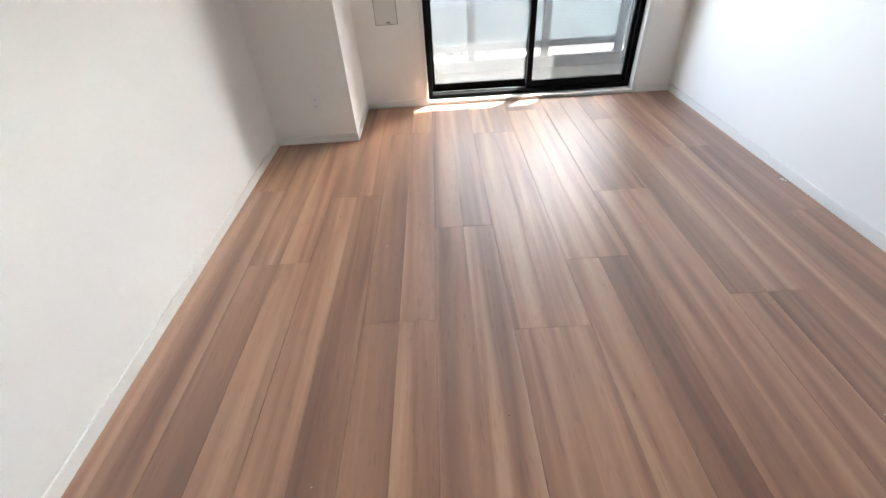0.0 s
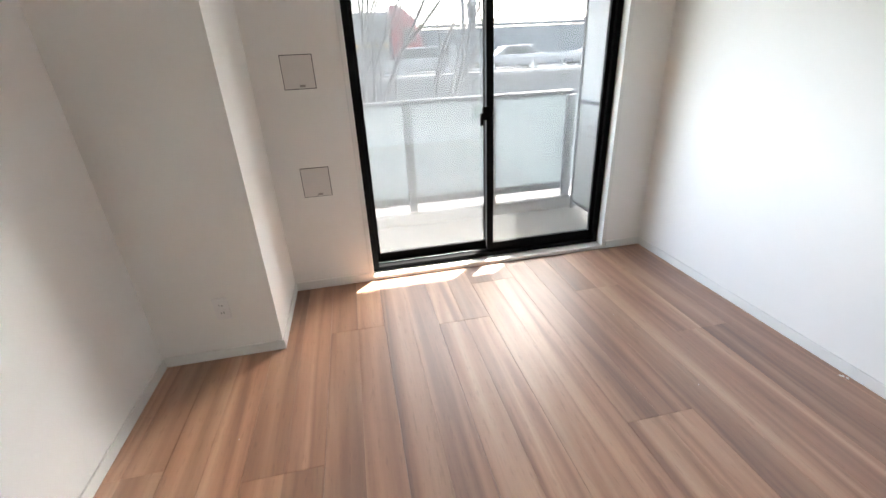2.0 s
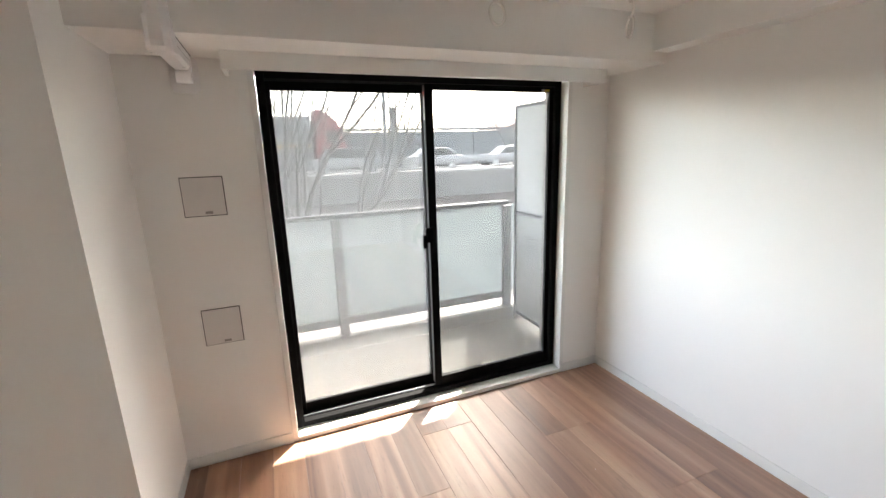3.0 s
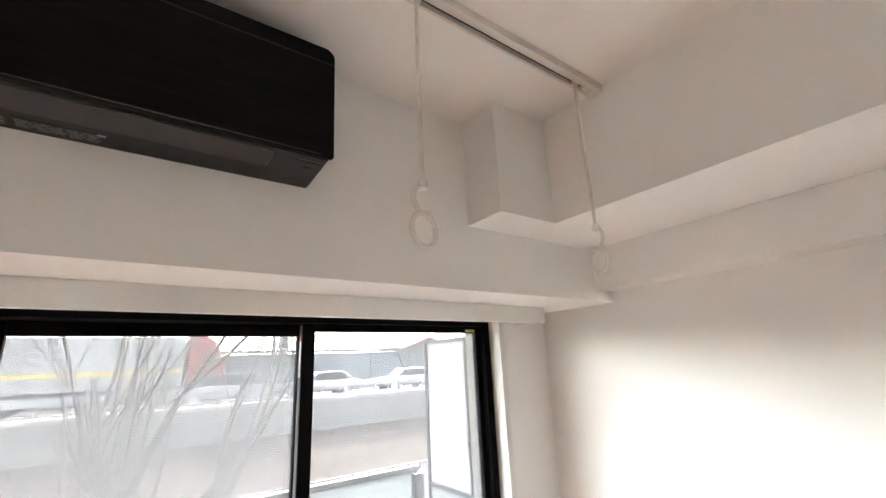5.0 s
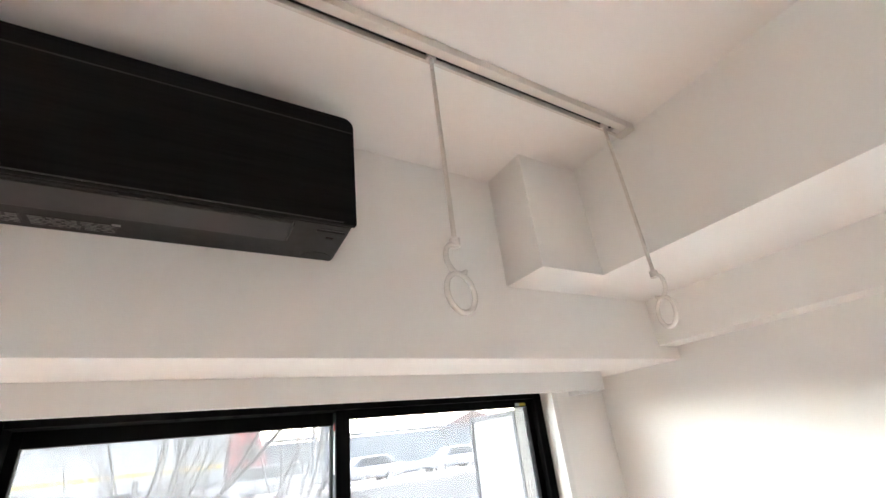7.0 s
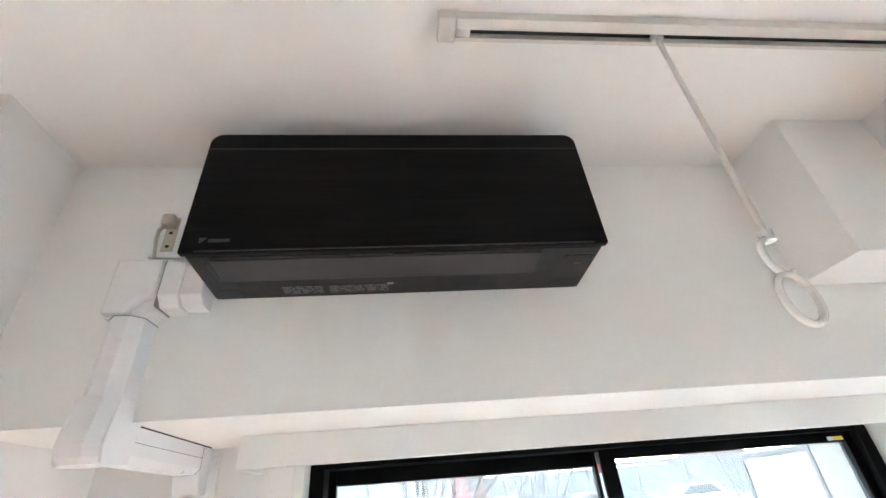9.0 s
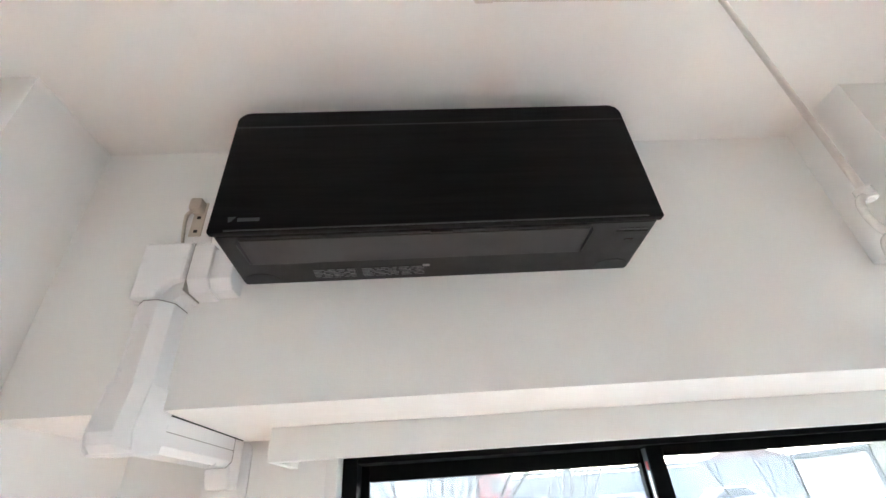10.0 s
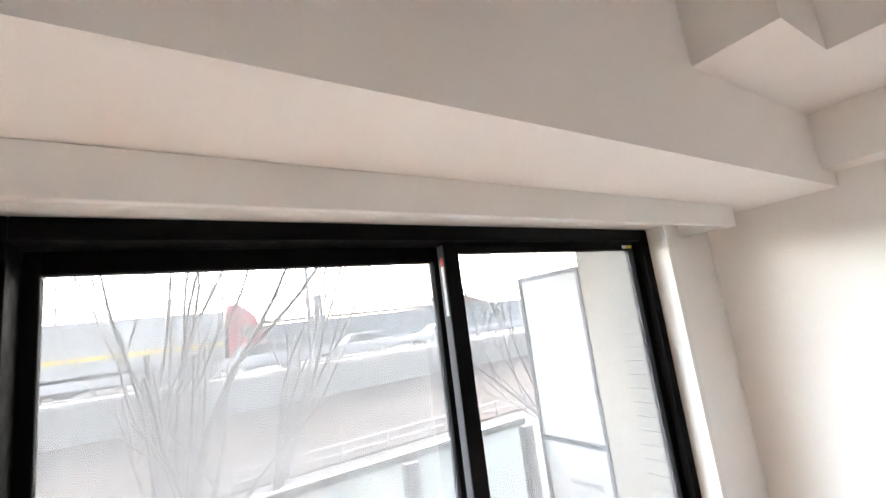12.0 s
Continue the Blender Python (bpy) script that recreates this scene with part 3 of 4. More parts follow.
    # maker's mark as plain shapes
    mk = prism([(-0.373, 0.045), (-0.359, 0.045), (-0.366, 0.036), (-0.371, 0.033)], "y", d - 0.0050, d - 0.0041)
    part("emblem", mk, MARK, a, "dim silver emblem")
    part("emblem_bar", box(-0.356, -0.318, d - 0.0050, d - 0.0041, 0.035, 0.042, 0.0003), MARK, a, "dim silver bar")
    return a


air_conditioner()


# ---- pipe cover of the air conditioner ----
def pipe_cover():
    x0, x1, yb = -2.306, -2.238, -0.406
    c = thing("pipe_cover", "white plastic pipe cover from the air conditioner to the wall", "pipe cover", "", "", (-2.27, yb, 1.9))
    m = Matrix.Translation((2.27, -yb, -1.9))

    def put(name, bm, label="", smooth=False, mat=PLASTIC):
        bm.transform(m)
        return part(name, bm, mat, c, label, smooth)

    yf = yb - 0.066

    def cut_box(u0, u1, v0, v1, c):
        """A rectangle whose two corners on the low v side are cut off."""
        return [(u0 + c, v0), (u1 - c, v0), (u1, v0 + c), (u1, v1), (u0, v1), (u0, v0 + c)]

    # joint into the unit: a sleeve, then a shorter stub
    put("joint", prism([(yf + 0.028, 2.118), (yb, 2.118), (yb, 2.200), (yf + 0.010, 2.200), (yf + 0.010, 2.136)], "x", -2.186, -2.142, 0.002), "short joint stub")
    put("joint_collar", prism([(yf + 0.022, 2.112), (yb, 2.112), (yb, 2.208), (yf + 0.002, 2.208), (yf + 0.002, 2.132)], "x", -2.2205, -2.182, 0.002), "joint sleeve")
    # upper elbow: a corner block whose inner corner is filled
    pts = [(-2.314, 2.214), (-2.222, 2.214), (-2.222, 2.106), (-2.232, 2.104), (-2.240, 2.096), (-2.244, 2.084), (-2.314, 2.092)]
    put("upper_elbow", prism(pts, "y", yf + 0.016, yb, 0.0015), "corner elbow")
    pts = [(-2.312, 2.212), (-2.224, 2.212), (-2.224, 2.134), (-2.248, 2.126), (-2.262, 2.108), (-2.264, 2.094), (-2.312, 2.094)]
    put("elbow_face", prism(pts, "y", yf - 0.005, yf + 0.017, 0.006, 2), "bevelled elbow face")
    put("elbow_seam", box(-2.2222, -2.2206, yf + 0.004, yb, 2.110, 2.211), "dark joint line", False, MID_GREY)
    # upright duct with cut front edges
    put("upright_duct", prism(cut_box(x0 + 0.002, x1, yf, yb, 0.020), "z", 1.930, 2.090, 0.0008))
    put("duct_seam", prism(cut_box(x0 + 0.0015, x1 + 0.0005, yf - 0.0005, yb, 0.020), "z", 2.0902, 2.0915), "dark joint line", False, MID_GREY)
    # outer corner piece under the beam edge, its front edges cut
    pts = [(yb, 1.944), (yf + 0.014, 1.944), (yf + 0.002, 1.866), (yf + 0.010, 1.842), (yf + 0.022, 1.836), (yb + 0.02, 1.841), (yb + 0.03, 1.9085), (yb, 1.9085)]
    put("corner_piece", prism(pts, "x", x0 - 0.004, x1 + 0.004, 0.0015), "outer corner piece")
    face = bmesh.new()
    rings = []
    for z, dy in ((1.944, 0.0), (1.866, -0.014), (1.848, -0.008), (1.838, 0.006)):
        rings.append([face.verts.new((x0 - 0.004, yf + 0.016 + dy * 0.6, z)), face.verts.new((x0 + 0.014, yf - 0.003 + dy, z)), face.verts.new((x1 - 0.016, yf - 0.003 + dy, z)), face.verts.new((x1 + 0.004, yf + 0.016 + dy * 0.6, z)), face.verts.new((x1 + 0.002, yf + 0.030, z)), face.verts.new((x0 - 0.002, yf + 0.030, z))])
    for lo, hi in zip(rings, rings[1:]):
        for k in range(6):
            face.faces.new((lo[k], lo[(k + 1) % 6], hi[(k + 1) % 6], hi[k]))
    face.faces.new(rings[0])
    face.faces.new(rings[-1])
    bmesh.ops.recalc_face_normals(face, faces=face.faces)
    put("corner_face", face, "bevelled corner face")
    # duct under the beam
    put("level_duct", prism(cut_box(x0 + 0.001, x1 - 0.001, 1.845, 1.9088, 0.012), "y", yb + 0.02, -0.074, 0.0008))
    put("duct_seam", box(x1 - 0.0012, x1 - 0.0004, yb + 0.03, -0.075, 1.8795, 1.8806), "", False, MID_GREY)
    # shade in the crease below the beam, drawn as a black strip
    put("duct_seam", box(x1 - 0.001, x1 + 0.0002, yb + 0.004, -0.03, 1.9062, 1.9088), "black strip painting the shade under the beam", False, SLOT)
    # end elbow and wall plate
    put("duct_seam", prism(cut_box(x0 + 0.0005, x1 - 0.0005, 1.8445, 1.9088, 0.012), "y", -0.0738, -0.0725), "dark joint line", False, MID_GREY)
    pts = [(-0.072, 1.9085), (-0.006, 1.9085), (-0.006, 1.802), (-0.050, 1.802), (-0.060, 1.816), (-0.072, 1.840)]
    put("end_elbow", prism(pts, "x", x0 + 0.004, x1 - 0.004, 0.006, 2), "end elbow")
    put("wall_plate", prism(rounded(-2.328, -2.220, 1.766, 1.9085, 0.024), "y", -0.006, 0.0, 0.0015), "round-cornered wall plate", True)


pipe_cover()

# socket with plug beside the unit
so = thing("ac_outlet", "white wall socket with an ivory plug pushed in", "outlet", "", "", (-2.262, -0.406, 2.31))
part("plate", prism(rounded(-0.036, 0.036, -0.06, 0.06, 0.004), "y", -0.008, 0.0, 0.002), PLASTIC, so, "", True)
part("insert", box(-0.013, 0.013, -0.0105, -0.0081, -0.045, 0.045, 0.001), IVORY, so, "ivory insert")
part("slot", box(-0.004, 0.004, -0.0112, -0.0106, -0.036, -0.029), SLOT, so, "dark slot")
part("slot", box(-0.004, 0.004, -0.0112, -0.0106, 0.000, 0.007), SLOT, so, "dark slot")
plug = part("plug", prism(rounded(-0.016, 0.010, 0.012, 0.042, 0.006), "y", -0.034, -0.0106, 0.003), IVORY, so, "ivory plug", True)
bm = bmesh.new()
tube(bm, [(-0.010, -0.024, 0.014), (-0.018, -0.026, 0.0), (-0.020, -0.022, -0.02), (-0.018, -0.018, -0.05), (-0.012, -0.016, -0.085), (-0.006, -0.014, -0.105)], [0.0042, 0.0042, 0.0036, 0.0034, 0.0034, 0.0034], 8)
part("cord", bm, IVORY, plug, "ivory cord", True)


# ---- drying rail on the ceiling ----
def drying_rail():
    xa, xb, yc = -1.665, -0.552, -0.795
    r = thing("ceiling_rail", "cream metal hanging rail on the ceiling with a dark slot", "hanging rail", "", "", ((xa + xb) / 2, yc, ZC))
    h, L = 0.024, (xb - xa) / 2
    part("channel_side", box(-L + 0.034, L - 0.034, -0.030, -0.008, -h, 0, 0.0012), RAIL, r)
    part("channel_side", box(-L + 0.034, L - 0.034, 0.008, 0.016, -h, 0, 0.0012), RAIL, r)
    part("slot", box(-L + 0.034, L - 0.034, -0.0078, 0.0078, -0.009, -0.002), SLOT, r, "dark slot")
    for s in (-1, 1):
        a, b = sorted((s * (L - 0.034), s * L))
        cap = part("end_cap", box(a, b, -0.032, 0.018, -h - 0.002, 0, 0.003, 3), RAIL, r, "cream plastic end cap", True)
        a, b = sorted((s * (L - 0.062), s * (L - 0.0345)))
        part("stopper", box(a, b, -0.0072, 0.0072, -h + 0.001, -0.0095, 0.002), HATCH, cap, "grey stopper")


drying_rail()


def hanger(x, turn):
    y, top, low = -0.795, ZC - 0.012, 2.035
    h = thing("hanging_rod", "white hanging rod with a figure-eight ring end", "hanging rod", "hanging rods on the ceiling rail", "", (x, y, top))
    bm = bmesh.new()
    tube(bm, [(0, 0, 0), (0, 0, -0.006), (0, 0, -0.010), (0, 0, low - top)], [0.0045, 0.0045, 0.0047, 0.0047], 12)
    part("rod", bm, RAIL, h, "", True)
    part("glider", prism(rounded(-0.011, 0.011, -0.0072, 0.0072, 0.003), "z", -0.016, -0.002, 0.0012), RING, h, "white glider", True)
    part("ferrule", cyl("z", low - top - 0.012, low - top + 0.004, 0, 0, 0.0095, 20), RING, h, "white ferrule", True)
    u = Vector((math.cos(radians(turn)), math.sin(radians(turn)), 0))
    z = low - top - 0.008

    def arc(c, r, a0, a1, n):
        return [u * (r * math.cos(radians(a0 + (a1 - a0) * k / n))) + Vector((0, 0, c + r * math.sin(radians(a0 + (a1 - a0) * k / n)))) for k in range(n + 1)]

    bm = bmesh.new()
    hook = arc(z - 0.028, 0.028, 90, 320, 22)
    tube(bm, hook, [0.0046] * 22 + [0.003], 10)
    part("open_hook", bm, RING, h, "open upper hook", True)
    bm = bmesh.new()
    ringpts = arc(z - 0.056 - 0.035, 0.035, 90, 90 + 360 * 27 / 28, 27)
    tube(bm, ringpts, [0.0050] * 28, 10, True)
    part("lower_ring", bm, RING, h, "closed lower ring", True)


hanger(-1.230, 15)
hanger(-0.653, 64)


# ---- balcony ----
structure("balcony_floor", box(-9.0, 2.4, 0.20, 1.18, -0.36, -0.10), BALC, "beige balcony floor outside the window", "balcony floor")
structure("balcony_kerb", box(-9.0, 2.4, 1.18, 1.44, -0.36, 0.012, 0.012, 3), CONCRETE, "pale concrete kerb under the balcony railing", "kerb")
structure("facade", box(-9.0, 2.4, 0.2005, 0.26, -0.10, 0.0), CREAM, "cream wall foot outside the window", "wall")
bm = box(-9.0, -2.034, 0.2005, 0.26, 0.0, 2.45)
add_box(bm, -0.281, 0.03, 0.2005, 0.26, 0.0, 2.45)
add_box(bm, -2.034, -0.281, 0.2005, 0.26, 1.95, 2.45)
structure("facade_upper", bm, CREAM, "cream outer wall around the window", "wall")
# unseen slab and downstand, added to cut the sun's reach into the room
bm = box(-9.0, 2.4, 0.2005, 1.46, 2.45, 2.62)
add_box(bm, -9.0, 2.4, 1.36, 1.46, 2.25, 2.45)
structure("sun_blocking_slab", bm, CEIL, "added unseen white slab blocking sun and bouncing light", "slab")
structure("balcony_end_left", box(-9.1, -9.0, 0.0, 1.46, -0.36, 2.62), CREAM, "plain cream wall closing the balcony", "wall")
structure("facade_below", box(-9.0, 9.0, 0.5, 0.9, -3.4, -0.36), CREAM, "cream wall below the balcony", "wall")
tile_wall = structure("wall_reveal", box(-0.2885, -0.2815, 0.1265, 0.2595, 0.0, 1.94), GROUT, "window reveal clad in small cream tiles", "wall")
structure("wall_side", box(0.034, 0.16, 0.2605, 0.6755, -0.10, 2.45), CREAM, "cream rendered side wall of the balcony", "wall")

rail = thing("balcony_railing", "grey aluminium balcony railing with frosted glass panels", "railing", "", "", (-1.0, 1.28, 0.0))
posts = [0.009 - 0.778 * k for k in range(9, -2, -1)]
part("top_rail", prism(rounded(1.255 - 1.28, 1.305 - 1.28, 0.990, 1.030, 0.012), "x", -7.9, 1.03), GREY_AL, rail, "", True)
part("bottom_rail", box(-7.9, 1.03, -0.016, 0.016, 0.084, 0.150, 0.003), GREY_AL, rail)
for x in posts:
    p = part("post", box(x + 1.0 - 0.038, x + 1.0 + 0.038, -0.066, -0.0165, 0.018, 0.9895, 0.003), GREY_AL, rail)
    part("foot", prism(rounded(x + 1 - 0.052, x + 1 + 0.052, -0.084, 0.002, 0.008), "z", 0.012, 0.022, 0.002), GREY_AL, p, "bolted foot", True)
# the panel beyond the partition is unseen, added to shade a sun streak
for a, b in zip(posts, posts[1:]):
    part("glass_panel", box(a + 1.0 + 0.004, b + 1.0 - 0.004, -0.004, 0.004, 0.148, 0.992), FROST, rail, "white frosted glass panel")

div = thing("balcony_partition", "pale grey balcony partition board in a grey frame", "partition", "", "", (0.045, 0.93, -0.14))
ya, yb2 = 0.676 - 0.93, 1.142 - 0.93
z0, z1 = 0.11, 1.99
part("board", box(-0.004, 0.004, ya + 0.02, yb2 - 0.02, z0 + 0.02, z1 - 0.02), BOARD, div)
part("frame_post", box(-0.016, 0.016, ya, ya + 0.022, 0.04, z1, 0.002), GREY_AL, div)
part("frame_post", box(-0.016, 0.016, yb2 - 0.022, yb2, 0.04, z1, 0.002), GREY_AL, div)
for za in (z0, 1.062, z1 - 0.026):
    part("cross_bar", box(-0.015, 0.015, ya + 0.022, yb2 - 0.022, za, za + 0.028, 0.002), GREY_AL, div)
part("latch", box(-0.030, -0.0165, ya + 0.002, ya + 0.020, 1.345, 1.375, 0.002), GREY_AL, div, "small grey latch")
for k, w in enumerate((0.20, 0.17)):
    za = 0.86 - 0.08 * k
    ycut = ya + 0.09
    while ycut < ya + 0.09 + w:
        part("sign_bar", box(-0.0058, -0.0042, ycut, ycut + 0.022, za, za + 0.026), PRINT, div, "faded print")
        ycut += 0.030

# dead leaves blown against the kerb
lm = bmesh.new()
for k in range(130):
    x, y = random.gauss(-1.75, 0.22), 1.172 - abs(random.gauss(0, 0.045))
    z = -0.098 + random.uniform(0, 0.006)
    t, s = random.uniform(0, 6.28), random.uniform(0.008, 0.020)
    d = Vector((math.cos(t), math.sin(t), 0)) * s
    e = Vector((-math.sin(t), math.cos(t), 0)) * s * 0.5
    c = Vector((x, y, z))
    q = [lm.verts.new(c + o) for o in (-d, e + Vector((0, 0, 0.004)), d, -e + Vector((0, 0, 0.005)))]
    mid = lm.verts.new(c)
    for i in range(4):
        lm.faces.new((q[i], q[(i + 1) % 4], mid))
tagged(new("dead_leaves", mesh_of("dead_leaves", lm, LEAFY)), "small dry brown leaves lying along the kerb", "leaves", "", "stuff")


# ---- street and raised road outside ----
GZ = -3.4
structure("ground", box(-900, 900, 1.5, 1800, GZ - 0.5, GZ), ASPHALT, "grey street ground reaching the horizon", "ground")
structure("verge", prism([(17.2, GZ - 0.02), (20.85, GZ - 0.02), (20.85, -1.15), (19.6, -1.6), (17.2, GZ + 0.10)], "x", -90, 140), EARTH, "brown earth bank below the raised road", "bank")
bm = box(-120, 180, 20.9, 21.5, GZ - 0.4, 0.22)
structure("retaining_wall", bm, ROAD_CONC, "pale concrete retaining wall of the raised road", "wall")
structure("wall_coping", box(-120, 180, 20.82, 21.9, 0.22, 0.40, 0.02), CONCRETE, "pale concrete coping on the retaining wall", "kerb")
structure("raised_road", box(-120, 180, 21.5, 34.5, GZ - 0.4, 0.20), ASPHALT, "grey asphalt surface of the raised road", "road")

gr = thing("guard_rail", "white steel guard rail along the raised road", "guard rail", "", "", (0, 21.5, 0.4))
part("beam", prism([(-0.05, 0.42), (0.02, 0.46), (0.0, 0.52), (0.05, 0.58), (0.0, 0.64), (0.02, 0.72), (-0.05, 0.76), (-0.07, 0.58)], "x", -60, 90), WHITE_STEEL, gr)
part("lower_beam", box(-60, 90, -0.04, 0.04, 0.06, 0.13, 0.01), WHITE_STEEL, gr)
for k in range(55):
    x = -38 + k * 1.6
    part("post", box(x - 0.06, x + 0.06, 0.055, 0.16, 0.0, 0.74), WHITE_STEEL, gr)

bar = thing("noise_barrier", "blue-grey noise barrier along the far road side", "barrier", "", "", (0, 34.3, 0.2))
for k in range(40):
    x = -60 + k * 4.0
    part("panel", box(x + 0.07, x + 3.93, -0.05, 0.05, 0.0, 2.95), BARRIER, bar)
    part("upright", box(x - 0.065, x + 0.065, -0.10, 0.10, 0.0, 3.03), GREY_AL, bar)
part("cap", box(-62, 102, -0.12, 0.12, 3.03, 3.25), GREY_AL, bar)

low = thing("street_fence", "pale blue pipe fence along the lower bank", "fence", "", "", (0, 17.0, GZ))
for k in range(34):
    x = -26 + k * 2.0
    part("post", box(x - 0.04, x + 0.04, -0.04, 0.04, 0.0, 0.85), WHITE_STEEL, low)
for z in (0.45, 0.80):
    part("pipe", cyl("x", -27, 41, 0.0, z, 0.035, 10), WHITE_STEEL, low)

lp = thing("street_lamp", "grey steel lamp pole carrying a narrow sign", "lamp pole", "", "", (4.3, 21.7, 0.4))
bm = bmesh.new()
tube(bm, [(0, 0, 0), (0, 0, 0.5), (0, 0, 9.0)], [0.14, 0.10, 0.07], 14)
part("pole", bm, GREY_AL, lp, "", True)
part("base", box(-0.24, 0.24, -0.2, 0.2, 0.0, 0.16, 0.02), CONCRETE, lp)
part("sign", box(0.28, 0.72, -0.04, 0.04, 1.7, 3.5, 0.02), GREY_AL, lp, "narrow grey sign seen from behind")
for z in (1.95, 3.2):
    part("bracket", box(0.05, 0.30, -0.02, 0.02, z, z + 0.06), GREY_AL, lp)


def car(x, y, z, paint, label, boxy=False):
    c = thing("car", label, "car", "cars on the raised road", "", (x, y, z))
    if boxy:
        body = [(-2.1, 0.35), (-2.1, 0.95), (-1.9, 1.0), (2.0, 1.0), (2.1, 0.9), (2.1, 0.35)]
        cab = [(-1.5, 1.0), (-1.15, 1.58), (1.75, 1.60), (2.0, 1.0)]
    else:
        body = [(-2.15, 0.32), (-2.15, 0.78), (-1.95, 0.88), (-0.9, 0.96), (2.05, 0.98), (2.15, 0.85), (2.15, 0.32)]
        cab = [(-1.0, 0.96), (-0.35, 1.46), (1.15, 1.48), (1.95, 0.98)]
    part("body", prism(body, "y", -0.85, 0.85, 0.06, 3), paint, c, "", True)
    part("cabin", prism(cab, "y", -0.72, 0.72, 0.05, 3), paint, c, "", True)
    mid = [(p * 0.90 + 0.02, q) for p, q in cab]
    zlo, zhi = cab[0][1], cab[1][1]
    glass = [(mid[0][0] + 0.12, zlo + 0.05), (mid[1][0] + 0.05, zhi - 0.08), (mid[2][0] - 0.05, zhi - 0.08), (mid[3][0] - 0.15, zlo + 0.05)]
    for s in (-1, 1):
        a, b = sorted((s * 0.715, s * 0.735))
        part("window", prism(glass, "y", a, b), CAR_GLASS, c, "dark side window")
        for wx in (-1.35, 1.35):
            a, b = sorted((s * 0.66, s * 0.87))
            w = part("wheel", cyl("y", a, b, wx, 0.32, 0.32, 20), TYRE, c, "black tyre", True)
            a, b = sorted((s * 0.871, s * 0.885))
            part("rim", cyl("y", a, b, wx, 0.32, 0.20, 14), STEEL, w, "silver rim", True)
    return c


car(2.5, 24.6, 0.2, CAR_WHITE, "white hatchback car on the raised road", True)
car(8.0, 24.9, 0.2, CAR_WHITE, "white sedan car on the raised road")
car(14.6, 26.0, 0.2, CAR_GREY, "grey sedan car on the raised road")


def truck(x, y, z):
    t = thing("truck", "red lorry cab with a long white trailer", "truck", "", "", (x, y, z))
    cabin = [(0.2, 0.6), (0.2, 4.05), (0.7, 4.10), (1.7, 3.35), (2.1, 2.2), (2.3, 1.3), (2.3, 0.6)]
    part("cab", prism(cabin, "y", -1.2, 1.2, 0.08, 3), TRUCK_RED, t, "red cab", True)
    part("trailer", box(-9.5, 0.0, -1.22, 1.22, 1.0, 3.7, 0.05), WHITE_STEEL, t, "white box trailer")
    part("stripe", box(-9.4, -0.1, -1.232, -1.2215, 1.75, 1.92), YELLOW, t, "yellow stripe")
    part("side_window", prism([(0.9, 2.0), (0.9, 2.8), (1.6, 2.8), (1.85, 2.0)], "y", -1.215, -1.203), CAR_GLASS, t, "dark cab window")
    part("chassis", box(-9.3, 2.0, -0.9, 0.9, 0.5, 0.98), SLOT, t, "dark chassis")
    for wx in (-8.3, -7.1, -0.9, 1.4):
        for s in (-1, 1):
            a, b = sorted((s * 0.85, s * 1.18))
            part("wheel", cyl("y", a, b, wx, 0.5, 0.5, 20), TYRE, t, "black tyre", True)


truck(0.9, 28.6, 0.2)


# bare trees
def limb(bm, p, d, length, r, depth, rng):
    n = 5
    pts, rad = [p.copy()], [r]
    q, v = p.copy(), d.normalized()
    for k in range(n):
        v = (v + Vector((rng.uniform(-0.16, 0.16), rng.uniform(-0.16, 0.16), rng.uniform(-0.02, 0.14)))).normalized()
        q = q + v * (length / n)
        pts.append(q.copy())
        rad.append(max(0.006, r * (1 - 0.55 * (k + 1) / n)))
    tube(bm, pts, rad, 6 if r > 0.02 else 4)
    if depth <= 0:
        return
    for k in range(rng.randint(3, 4)):
        i = rng.randint(2, n)
        side = Vector((rng.uniform(-1, 1), rng.uniform(-1, 1), rng.uniform(0.0, 0.6))).normalized()
        limb(bm, pts[i], (v * 0.9 + side * 0.75), length * rng.uniform(0.45, 0.72), rad[i] * rng.uniform(0.5, 0.72), depth - 1, rng)


def bare_tree(x, y, z, stems, height, r, seed, label, lean=(0, 0)):
    rng = random.Random(seed)
    t = thing("bare_tree", label, "tree", "bare trees outside", "", (x, y, z))
    tb = bmesh.new()
    cb = bmesh.new()
    for s in range(stems):
        a = 2 * math.pi * s / stems + rng.uniform(-0.3, 0.3)
        base = Vector((0.12 * math.cos(a), 0.12 * math.sin(a), 0)) if stems > 1 else Vector((0, 0, 0))
        v = Vector((0.22 * math.cos(a) + lean[0], 0.22 * math.sin(a) + lean[1], 1)).normalized()
        pts, rad, q = [base], [r], base.copy()
        for k in range(6):
            v = (v + Vector((rng.uniform(-0.19, 0.19), rng.uniform(-0.19, 0.19), 0.05))).normalized()
            q = q + v * height * 0.6 / 6
            pts.append(q.copy())
            rad.append(r * (1 - 0.55 * (k + 1) / 6))
        tube(tb, pts, rad, 8)
        for k in range(7):
            i = rng.randint(2, 6)
            sd = Vector((rng.uniform(-1, 1), rng.uniform(-1, 1), rng.uniform(0.3, 0.9))).normalized()
            limb(cb, pts[i], v * 0.9 + sd * 0.6, height * rng.uniform(0.24, 0.40), rad[i] * 0.62, 2, rng)
    part("trunk", tb, BARK, t, "", True)
    part("branches", cb, BARK, t, "bare twiggy branches")
    return t


bare_tree(-1.45, 7.5, GZ, 4, 8.8, 0.10, 5, "bare grey tree with several slender stems")
bare_tree(9.4, 8.8, GZ, 2, 9.0, 0.055, 11, "small bare tree with thin spreading twigs", (-1.1, 0))
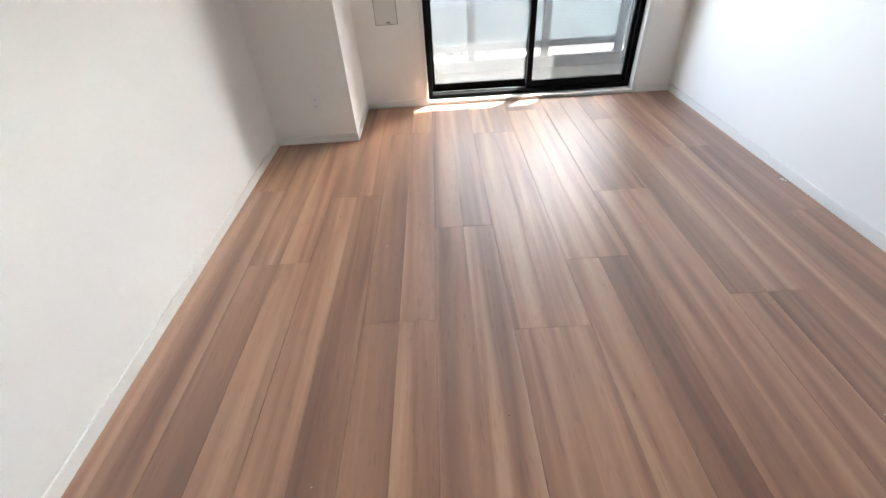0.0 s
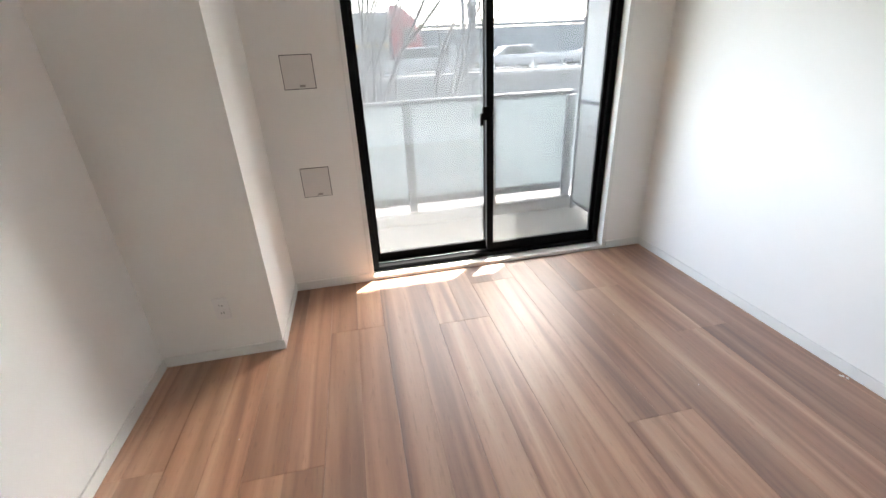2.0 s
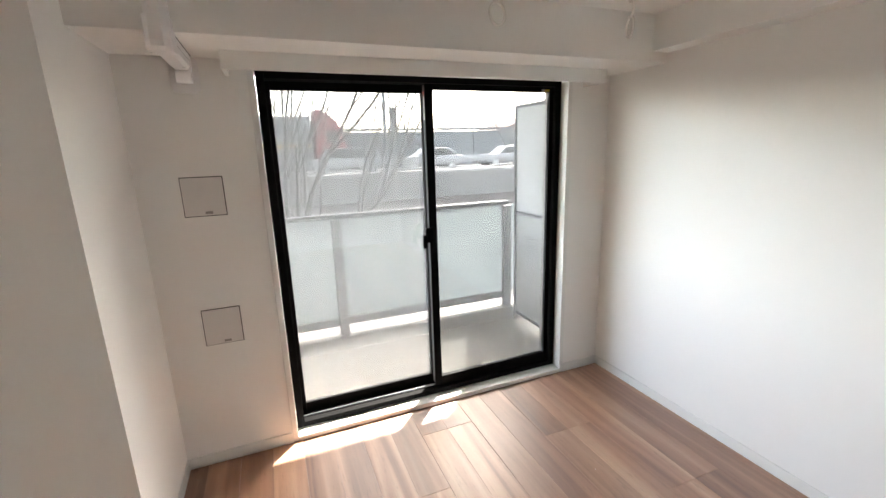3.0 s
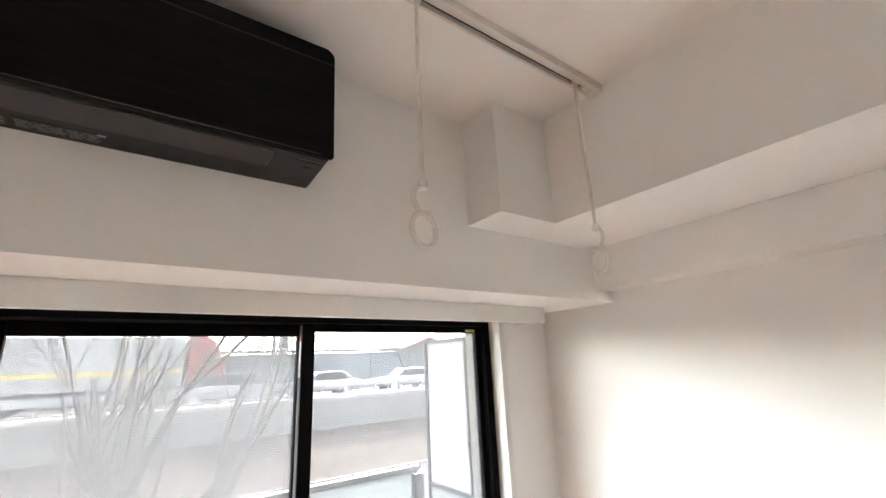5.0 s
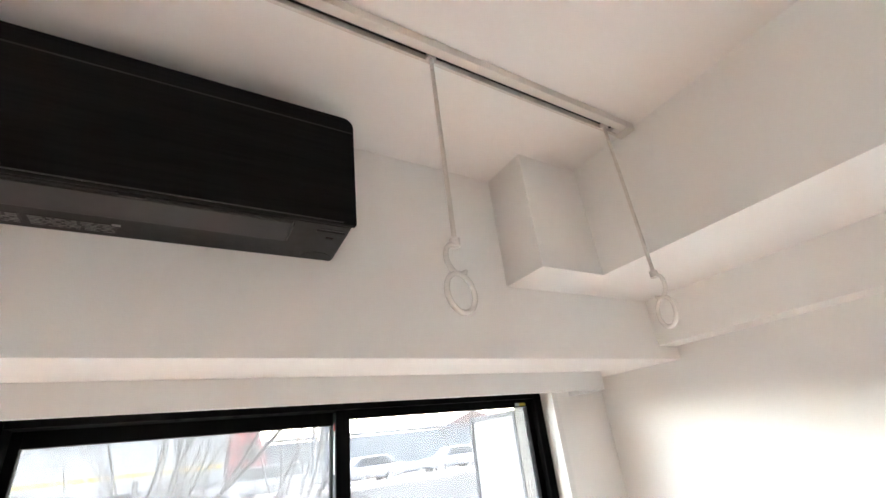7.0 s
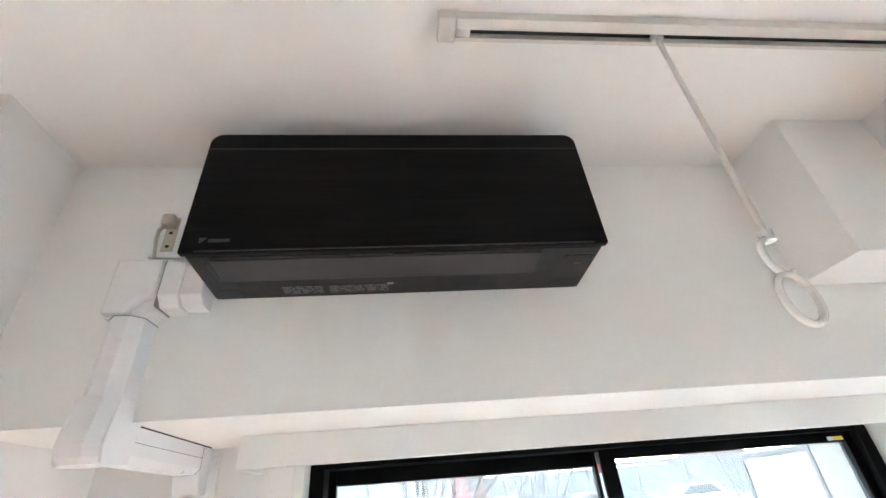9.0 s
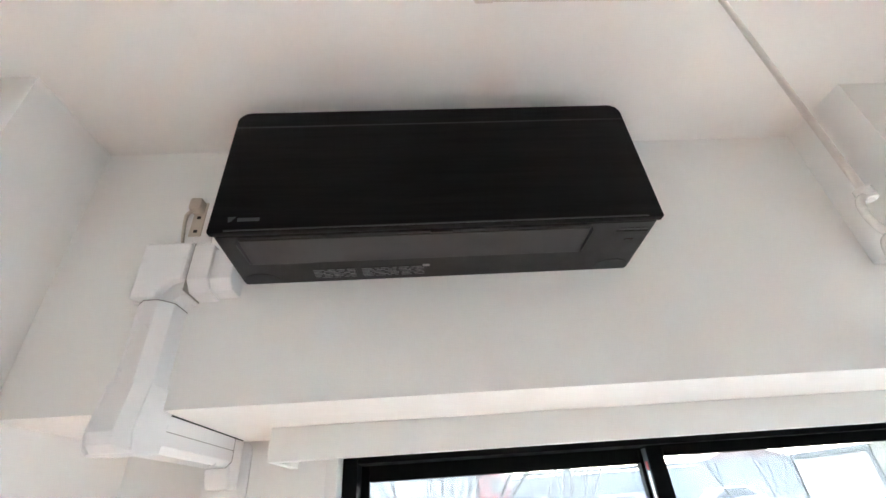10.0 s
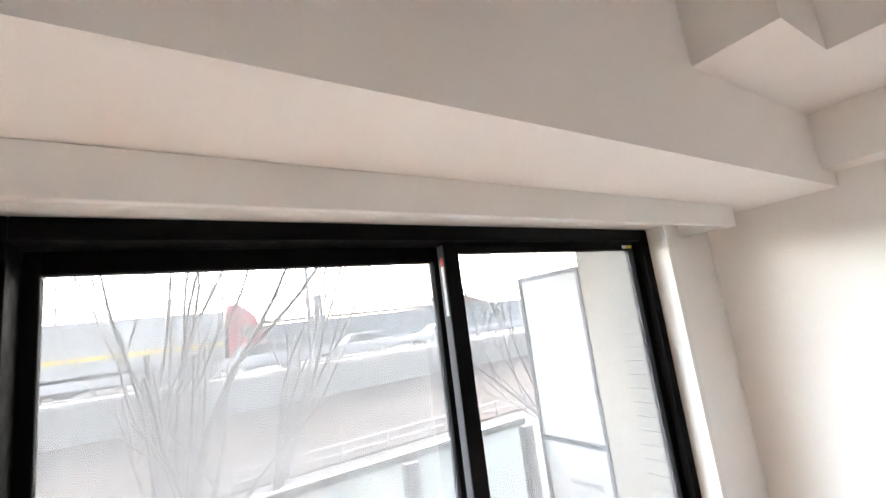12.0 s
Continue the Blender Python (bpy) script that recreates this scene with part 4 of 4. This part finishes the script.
bare_tree(-5.5, 10.0, GZ, 3, 8.0, 0.055, 23, "bare grey tree with several slender stems")

# dry shrubs on the bank
sb = bmesh.new()
rng = random.Random(3)
for k in range(7000):
    x, y = rng.uniform(-20, 40), rng.uniform(17.6, 20.6)
    z = GZ + 0.05 + max(0, (y - 17.2)) * 0.62
    for j in range(3):
        d = Vector((rng.uniform(-0.25, 0.25), rng.uniform(-0.2, 0.2), rng.uniform(0.12, 0.42)))
        w = Vector((rng.uniform(-1, 1), rng.uniform(-1, 1), 0.2)).normalized() * rng.uniform(0.008, 0.02)
        p = Vector((x, y, z))
        sb.faces.new([sb.verts.new(c) for c in (p - w, p + w, p + d)])
tagged(new("dry_shrubs", mesh_of("dry_shrubs", sb, DRY)), "dry brown shrubs covering the earth bank", "shrubs", "", "stuff")

# far houses
def house(x, y, w, d, h, roof_h, label):
    o = thing("house", label, "house", "far houses", "", (x, y, GZ))
    part("wall", box(-w / 2, w / 2, -d / 2, d / 2, 0, h), CREAM, o)
    part("roof", prism([(-w / 2 - 0.5, h + 0.004), (0, h + roof_h), (w / 2 + 0.5, h + 0.004)], "y", -d / 2 - 0.5, d / 2 + 0.5), ROOF, o, "brown pitched roof")
    for k in range(3):
        wx = -w / 2 + w * (k + 0.5) / 3
        part("window", box(wx - 0.6, wx + 0.6, -d / 2 - 0.03, -d / 2 - 0.002, h - 2.0, h - 0.9), CAR_GLASS, o, "dark window")


house(38, 62, 14, 9, 7.2, 2.6, "distant house with a brown pitched roof")
house(-24, 66, 16, 9, 7.0, 1.8, "distant house with a brown pitched roof")
house(8, 74, 12, 9, 6.4, 1.2, "distant low house with a brown roof")


# ---- crumbs on the floor ----
def crumbs(name, spots, mat, size, label):
    bm = bmesh.new()
    for x, y in spots:
        m = Matrix.Translation((x, y, size * 0.6)) @ Matrix.Rotation(random.uniform(0, 3), 4, "Z") @ Matrix.Diagonal((1.0, 0.6, 0.6, 1))
        bmesh.ops.create_icosphere(bm, subdivisions=1, radius=size, matrix=m)
    tagged(new(name, mesh_of(name, bm, mat)), label, "crumbs", "", "stuff")


crumbs("floor_crumbs", ((-2.223, -1.907), (-0.666, -1.408), (-1.017, -1.988), (-2.634, -1.212), (-0.717, -0.821), (-2.36, -3.02), (-0.62, -2.9)), PLASTIC, 0.0026, "tiny pale crumbs lying on the wooden floor")
crumbs("floor_specks", ((-1.274, -2.269), (-1.69, -1.845), (-1.04, -1.913), (-1.761, -2.834)), SLOT, 0.0034, "tiny dark specks lying on the wooden floor")
crumbs("floor_chip", ((-0.035, -1.528), (-0.030, -1.542), (-0.042, -1.522)), TRIM, 0.008, "pale paint chips lying beside the baseboard")

# ---- tiles of the side wall ----
tile_mesh = mesh_of("tile", box(-0.006, 0.0, -0.064, 0.064, -0.0232, 0.0232, 0.0012, 1), TILE)
for row in range(37):
    t = new("tile", tile_mesh)
    t.parent = tile_wall
    t.location = (-0.2886, 0.193, 0.03 + 0.0505 * row)

# ---- floor planks ----
floor = thing("floor", "reddish brown wood-look plank floor with a soft sheen", "floor", "", "structure")
PW, PL = 0.2991, 1.84
JOINTS = (-1.295, -1.995, -1.42, -2.407, -1.78, -2.48, -2.087, -1.52, -2.362, -1.05, -1.813)
plank_cache = {}


def plank_mesh(w0, w1, length):
    """One board: two strips with a fine groove between them and eased edges."""
    key = (round(w0, 3), round(w1, 3), round(length, 3))
    if key not in plank_cache:
        bm = bmesh.new()
        e, g = 0.0010, 0.0012
        cuts = [(w0 + 0.0003, -e * 1.6), (w0 + 0.0003 + e, 0), (w1 - 0.0003 - e, 0), (w1 - 0.0003, -e * 1.6)]
        if w0 < -0.02 and w1 > 0.02:
            cuts[2:2] = [(-g, 0), (0.0, -0.0011), (g, 0)]
        rows = []
        for y, dz in ((0.0003, -e * 1.6), (0.0003 + e, 0), (length - 0.0003 - e, 0), (length - 0.0003, -e * 1.6)):
            rows.append([bm.verts.new((x, y, min(z, dz))) for x, z in cuts])
        for a, b in zip(rows, rows[1:]):
            for k in range(len(cuts) - 1):
                bm.faces.new((a[k], a[k + 1], b[k + 1], b[k]))
        rim = [r[0] for r in rows] + rows[-1][1:] + [r[-1] for r in rows[-2::-1]] + rows[0][-2:0:-1]
        down = [bm.verts.new((v.co.x, v.co.y, -0.0155)) for v in rim]
        n = len(rim)
        for k in range(n):
            bm.faces.new((rim[k], rim[(k + 1) % n], down[(k + 1) % n], down[k]))
        bmesh.ops.recalc_face_normals(bm, faces=bm.faces)
        plank_cache[key] = mesh_of("plank", bm, WOOD)
    return plank_cache[key]


for col, joint in enumerate(JOINTS):
    xc = -2.884 - PW / 2 + PW * col
    w0, w1 = max(xc - PW / 2, XL) - xc, min(xc + PW / 2, 0.0) - xc
    y = joint
    while y > YB:
        y -= PL
    while y < 0.0:
        y0, y1 = max(y, YB), min(y + PL, -0.0125)
        if y1 - y0 > 0.02:
            p = new("plank", plank_mesh(w0, w1, y1 - y0))
            p.parent = floor
            p.location = (xc, y0, 0)
        y += PL
